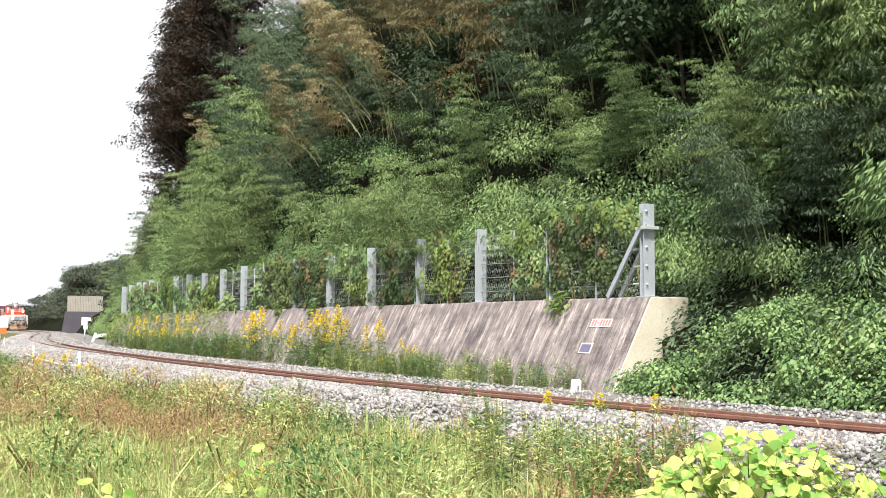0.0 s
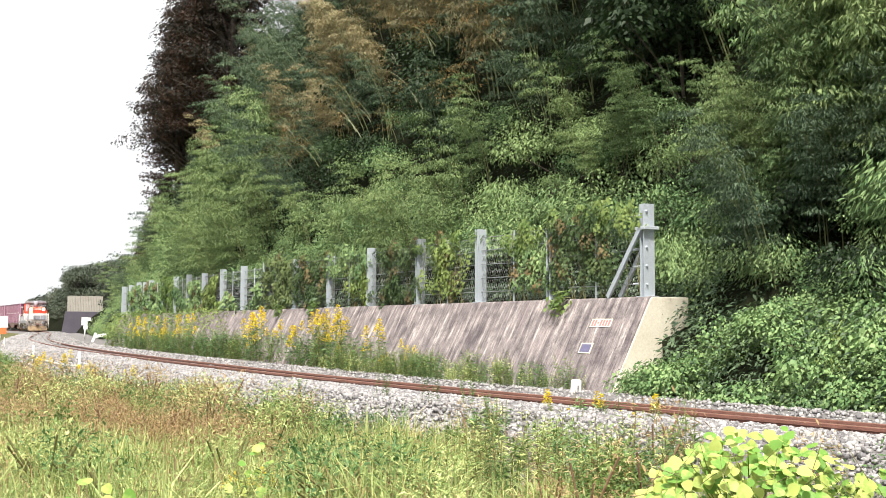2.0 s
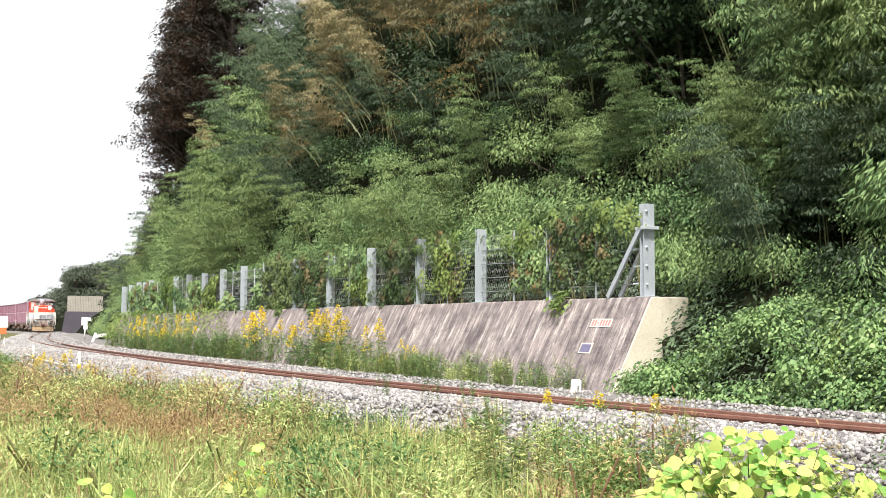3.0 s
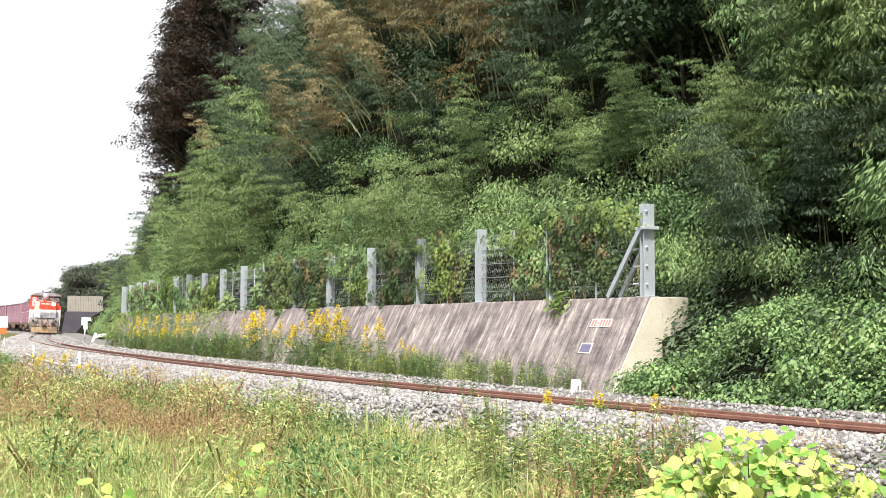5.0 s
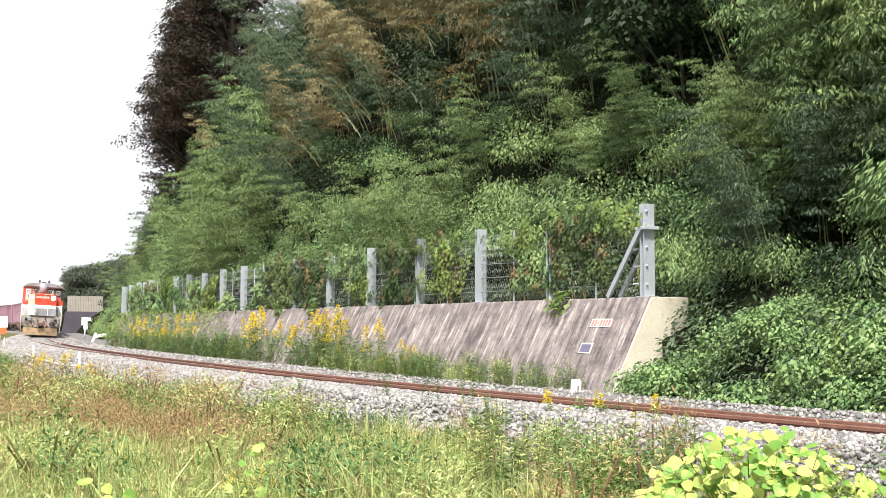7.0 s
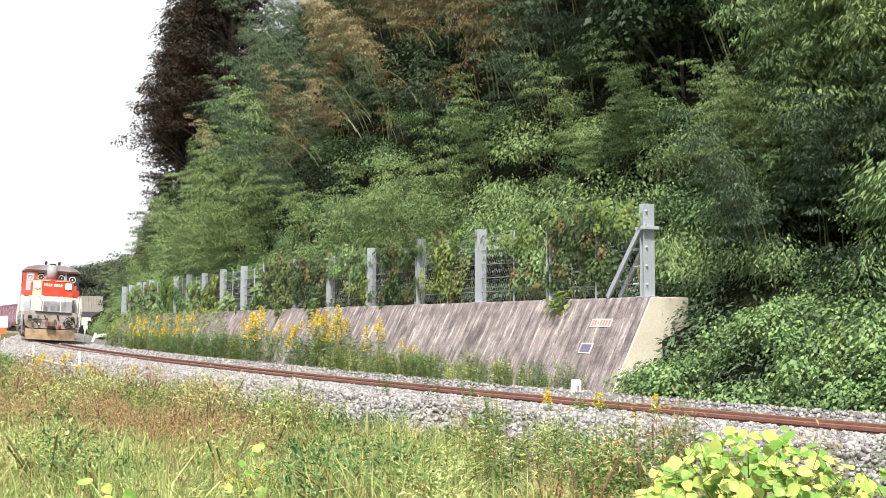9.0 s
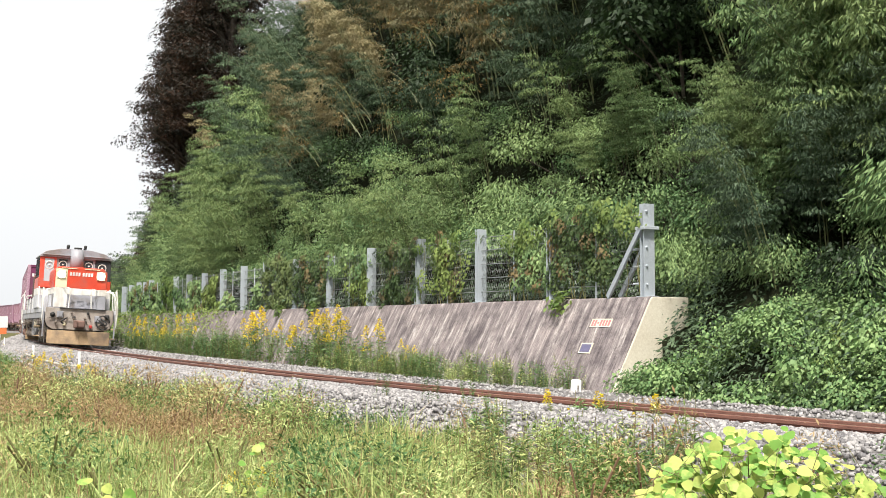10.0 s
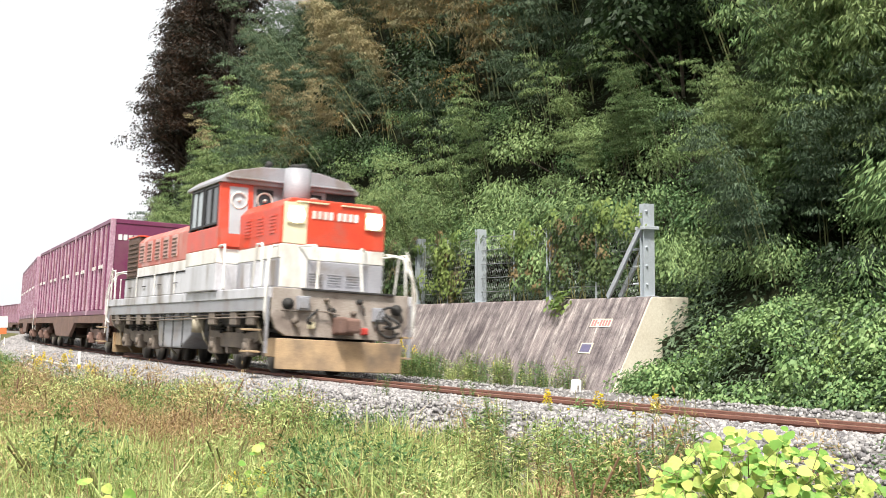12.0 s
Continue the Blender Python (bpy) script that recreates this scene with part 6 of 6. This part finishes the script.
def container(full=True):
    """A twelve-foot container, its middle at the origin, standing on z = 0."""
    ct = thing("freight_container", "wine-purple ribbed steel freight container with white marks", "container", "containers of the train")
    lx, w, h = 1.84, 1.22, 2.62
    boxpart("body", (-lx + 0.02, lx - 0.02, -w + 0.05, w - 0.05, 0.05, h - 0.03), M_PURPLE, ct, 0.01)
    for x in (-lx, lx - 0.14):
        for y in (-w, w - 0.14):
            boxpart("corner_post", (x, x + 0.14, y, y + 0.14, 0, h), M_PURPLE_RIB, ct, 0.015)
    for z0, z1 in ((0.0, 0.14), (h - 0.12, h)) if full else ((h - 0.12, h),):
        for y in (-w, w - 0.1):
            boxpart("side_rail", (-lx + 0.14, lx - 0.14, y, y + 0.1, z0, z1), M_PURPLE, ct, 0.012)
        for x in (-lx, lx - 0.1):
            boxpart("end_rail", (x, x + 0.1, -w + 0.14, w - 0.14, z0, z1), M_PURPLE, ct, 0.012)
    for y, o in ((-w, 1), (w, -1)):
        for x in (-1.28, -0.86, -0.44, 0.0, 0.44, 0.86, 1.28) if full else (-0.86, 0.0, 0.86):
            y0, y1 = sorted((y + o * 0.004, y + o * 0.08))
            boxpart("door_bar" if x in (-0.44, 0.44) else "side_rib", (x - 0.07, x + 0.07, y0, y1, 0.14, h - 0.12), M_PURPLE_RIB if abs(x) in (0.0, 0.86) else M_PURPLE, ct, 0.025)
        for x in (-1.05, -0.62, 0.2, 0.62) if full else (-0.4,):
            y0, y1 = sorted((y - o * 0.006, y + o * 0.06))
            boxpart("white_mark", (x - 0.12, x + 0.12, y0, y1, 1.3, 1.4), M_BAND, ct, 0, "white unreadable mark")
    for x, o in ((-lx, 1), (lx, -1)) if full else ():
        for k in range(6):
            y = -0.95 + 0.14 * k
            x0, x1 = sorted((x + o * 0.008, x + o * 0.05))
            boxpart("white_mark", (x0, x1, y - 0.05, y + 0.05, 2.05, 2.2), M_BAND, ct, 0, "white unreadable mark")
    return ct


def train():
    lo = locomotive()
    n_keep = len(WHEELSETS)
    w0, c0 = wagon(), container()
    w1, c1 = wagon(False), container(False)
    cars = [w0, copy_thing(w0, Matrix.Identity(4)), w1]
    for k in range(6):
        cars.append(copy_thing(w1, Matrix.Identity(4)))
    boxes = []
    for k, w in enumerate(cars):
        for j in range(5):
            proto = c0 if k < 2 else c1
            c = proto if j == 0 and k in (0, 2) else copy_thing(proto, Matrix.Identity(4))
            boxes.append((c, k, -0.85 - 1.9 - j * 3.73))
    # wheelsets of the first cars turn
    sets = [(o, r) for o, x, r in WHEELSETS[:n_keep]]
    for w in cars[:2]:
        sets += [(o, WHEEL_R) for o in w.children_recursive if o.name.startswith("wheelset")]
    return lo, cars, boxes, sets
# ---- lineside things ----
def board(bm, x0, x1, z0, z1, t=0.012, y=0.0, mi=0):
    box(bm, x0, x1, y - t, y + t, z0, z1, 0.004, mi)


def facing(p, z):
    """A pose at p that turns a thing's -y side to the meadow's viewer."""
    return pose(p.x, p.y, z, 0, 0, math.degrees(math.atan2(p.y, p.x)) - 90)


def signs():
    p = at(-70, 3.0)
    t = thing("whistle_sign", "white trackside sign board on a short post", "sign", m=facing(p, -0.2))
    bm = bmesh.new()
    tube(bm, [(0.05, 0, 0), (0.05, 0, 1.0)], 0.05, 8)
    part("post", bm, M_WHITE, t)
    bm = bmesh.new()
    board(bm, -0.2, 0.22, 1.05, 1.62)
    part("board", bm, M_WHITE, t)
    bm = bmesh.new()
    board(bm, -0.05, 0.24, 0.75, 1.04)
    part("small_plate", bm, M_WHITE, t)
    bm = bmesh.new()
    board(bm, 0.18, 0.46, 1.36, 1.6)
    part("side_plate", bm, M_WHITE, t)
    p = at(-50, 2.55)
    t = thing("gradient_post", "white leaning gradient post with one arm", "gradient post", m=facing(p, -0.24) @ pose(0, 0, 0, 0, 20, 0))
    bm = bmesh.new()
    board(bm, -0.07, 0.07, 0, 0.72, 0.05)
    part("post", bm, M_WHITE, t)
    bm = bmesh.new()
    bmesh.ops.create_cube(bm, size=1.0, matrix=pose(0.3, 0, 0.68, 0, -32, 0) @ Matrix.Diagonal((0.6, 0.05, 0.16, 1)))
    part("arm", bm, M_WHITE, t)
    # the marker beside the ballast
    t = thing("boundary_stone", "small white painted concrete marker beside the ballast", "marker stone", m=pose(2.03, 18.5, -0.3, 0, 3, 24))
    bm = bmesh.new()
    prism(bm, [(-0.068, 0), (0.068, 0), (0.062, 0.39), (0.04, 0.41), (-0.04, 0.41), (-0.062, 0.39)], -0.06, 0.06, "y", 0.012)
    part("stone", bm, M_WHITE, t)
    bm = bmesh.new()
    board(bm, -0.01, 0.01, 0.2, 0.32, 0.004, -0.062)
    part("mark", bm, M_DIRT, t, "dark vertical mark")
    # sign at the field's edge
    t = thing("warning_sign", "white and orange warning board on a post in the field", "sign", m=facing(Vector((-22.35, 61.0, 0)), -0.35))
    bm = bmesh.new()
    tube(bm, [(0.1, 0.03, 0), (0.1, 0.03, 1.6)], 0.035, 8)
    part("post", bm, M_WHITE, t)
    bm = bmesh.new()
    board(bm, -0.4, 0.45, 1.05, 1.62)
    part("board", bm, M_WHITE, t)
    bm = bmesh.new()
    board(bm, -0.35, 0.4, 0.72, 1.03)
    part("lower_board", bm, M_ORANGE, t, "orange lower board")


def stakes():
    spots = [Vector((-8.75, 29.3, 0)), Vector((-12.8, 38.0, 0)), Vector((-21.3, 59.0, 0))]
    for k, p in enumerate(spots):
        t = thing("boundary_stake", "thin white stake with a yellow band holding a rope", "stake", "stakes with a rope", m=pose(p.x, p.y, -0.6, 0.5 * k, -0.6 + 0.6 * k, 0))
        bm = bmesh.new()
        tube(bm, [(0, 0, 0), (0, 0, 0.82)], 0.032, 8, 0.03)
        part("pole", bm, M_WHITE, t)
        bm = bmesh.new()
        tube(bm, [(0, 0, 0.4), (0, 0, 0.52)], 0.046, 10)
        part("band", bm, M_YELLOW, t, "yellow band")
    for a, b in zip(spots, spots[1:]):
        bm = bmesh.new()
        pts = []
        for i in range(13):
            f = i / 12
            q = a.lerp(b, f)
            pts.append((q.x, q.y, -0.12 - 0.9 * f * (1 - f) * 0.25))
        tube(bm, pts, 0.017, 5)
        tagged(mesh_object("rope", bm, M_ROPE), "pale rope slung between two white stakes", "rope", "ropes between the stakes")


def far_wall():
    """A dark abutment across the cutting far down the line, with a board fence on it."""
    s = -135
    th = heading(s)
    p = at(s)
    m = pose(p.x, p.y, 0, 0, 0, math.degrees(th) + 90)  # x runs to the hill side
    t = thing("far_abutment", "dark concrete abutment beside the line", "wall", kind="structure", m=m)
    bm = bmesh.new()
    prism(bm, [(2.5, -0.4), (2.95, 2.5), (7.5, 2.5), (7.5, -0.4)], -0.6, 0.0, "y", 0.02)
    part("face", bm, M_FARWALL, t)
    f = thing("board_fence", "weathered pale board fence on the far abutment", "fence", m=m)
    for k in range(22):
        bm = bmesh.new()
        x = 3.15 + 0.19 * k
        box(bm, x, x + 0.165, -0.33, -0.29, 2.5, 4.4 + 0.02 * (k % 3), 0.006)
        part("board", bm, M_FARFENCE, f)
    for z in (2.9, 3.5, 4.1):
        bm = bmesh.new()
        box(bm, 3.1, 7.3, -0.29, -0.25, z, z + 0.1)
        part("rail", bm, M_FARFENCE, f)


def undergrowth():
    """Low leafy cover over the hillside's earth."""
    rng = random.Random(77)
    lv, dk = Leaves(), Leaves()
    for k in range(62000):
        s = rng.uniform(-66, 13) if k % 2 else rng.uniform(-12, 12)
        kk = rng.uniform(0.05, 5.4)
        p = hill_point(s, kk)
        d = at(s, -1.0) - at(s, 0)
        q = p + d * rng.uniform(0, 0.35) + Vector((0, 0, rng.uniform(0, 0.3)))
        l = rng.uniform(0.1, 0.24) * (1.0 if s < -12 else 0.55)
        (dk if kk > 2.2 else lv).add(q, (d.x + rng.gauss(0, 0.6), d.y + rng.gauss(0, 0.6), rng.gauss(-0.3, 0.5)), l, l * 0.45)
    # The lower cover takes the darkened leaf, for shade behind the fence.
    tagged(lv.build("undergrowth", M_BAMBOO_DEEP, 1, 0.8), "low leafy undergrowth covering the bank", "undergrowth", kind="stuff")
    # The upper cover's dark colour stands for shade between the plants.
    tagged(dk.build("undergrowth", M_SHADELEAF, 2, 0.8), "dark shaded undergrowth on the upper slope", "undergrowth", kind="stuff")

# ---- the place ----
ground()
hill()
ballast()
track()
retaining_wall()
fence()
undergrowth()
hillside_plants()
kudzu_slope()
fence_vines()
trackside_weeds()
meadow()
dry_bushes()
meadow_weeds()
kudzu_vines()
signs()
stakes()
far_wall()
LOCO, CARS, BOXES, SETS = train()


def motions():
    ts = [k * 0.25 for k in range(49)]
    walk(LOCO, [(t, car_pose(front(t), 2.6, 10.15)) for t in ts])
    def wagon_pose(k, t):
        return car_pose(front(t) - 13.1 - CAR * k, 3.17, CAR - 3.17)
    for k, w in enumerate(CARS):
        walk(w, [(t, wagon_pose(k, t)) for t in ts])
    for c, k, x in BOXES:
        walk(c, [(t, wagon_pose(k, t) @ Matrix.Translation((x, 0, DECK + 0.005))) for t in ts])
    step = 1 / 30
    for o, r in SETS:
        base = o.matrix_basis.translation.copy()
        turn = SPEED * step / r
        walk(o, [(k * step, Matrix.Translation(base) @ Matrix.Rotation(turn * k, 4, "Y")) for k in range(361)])


motions()
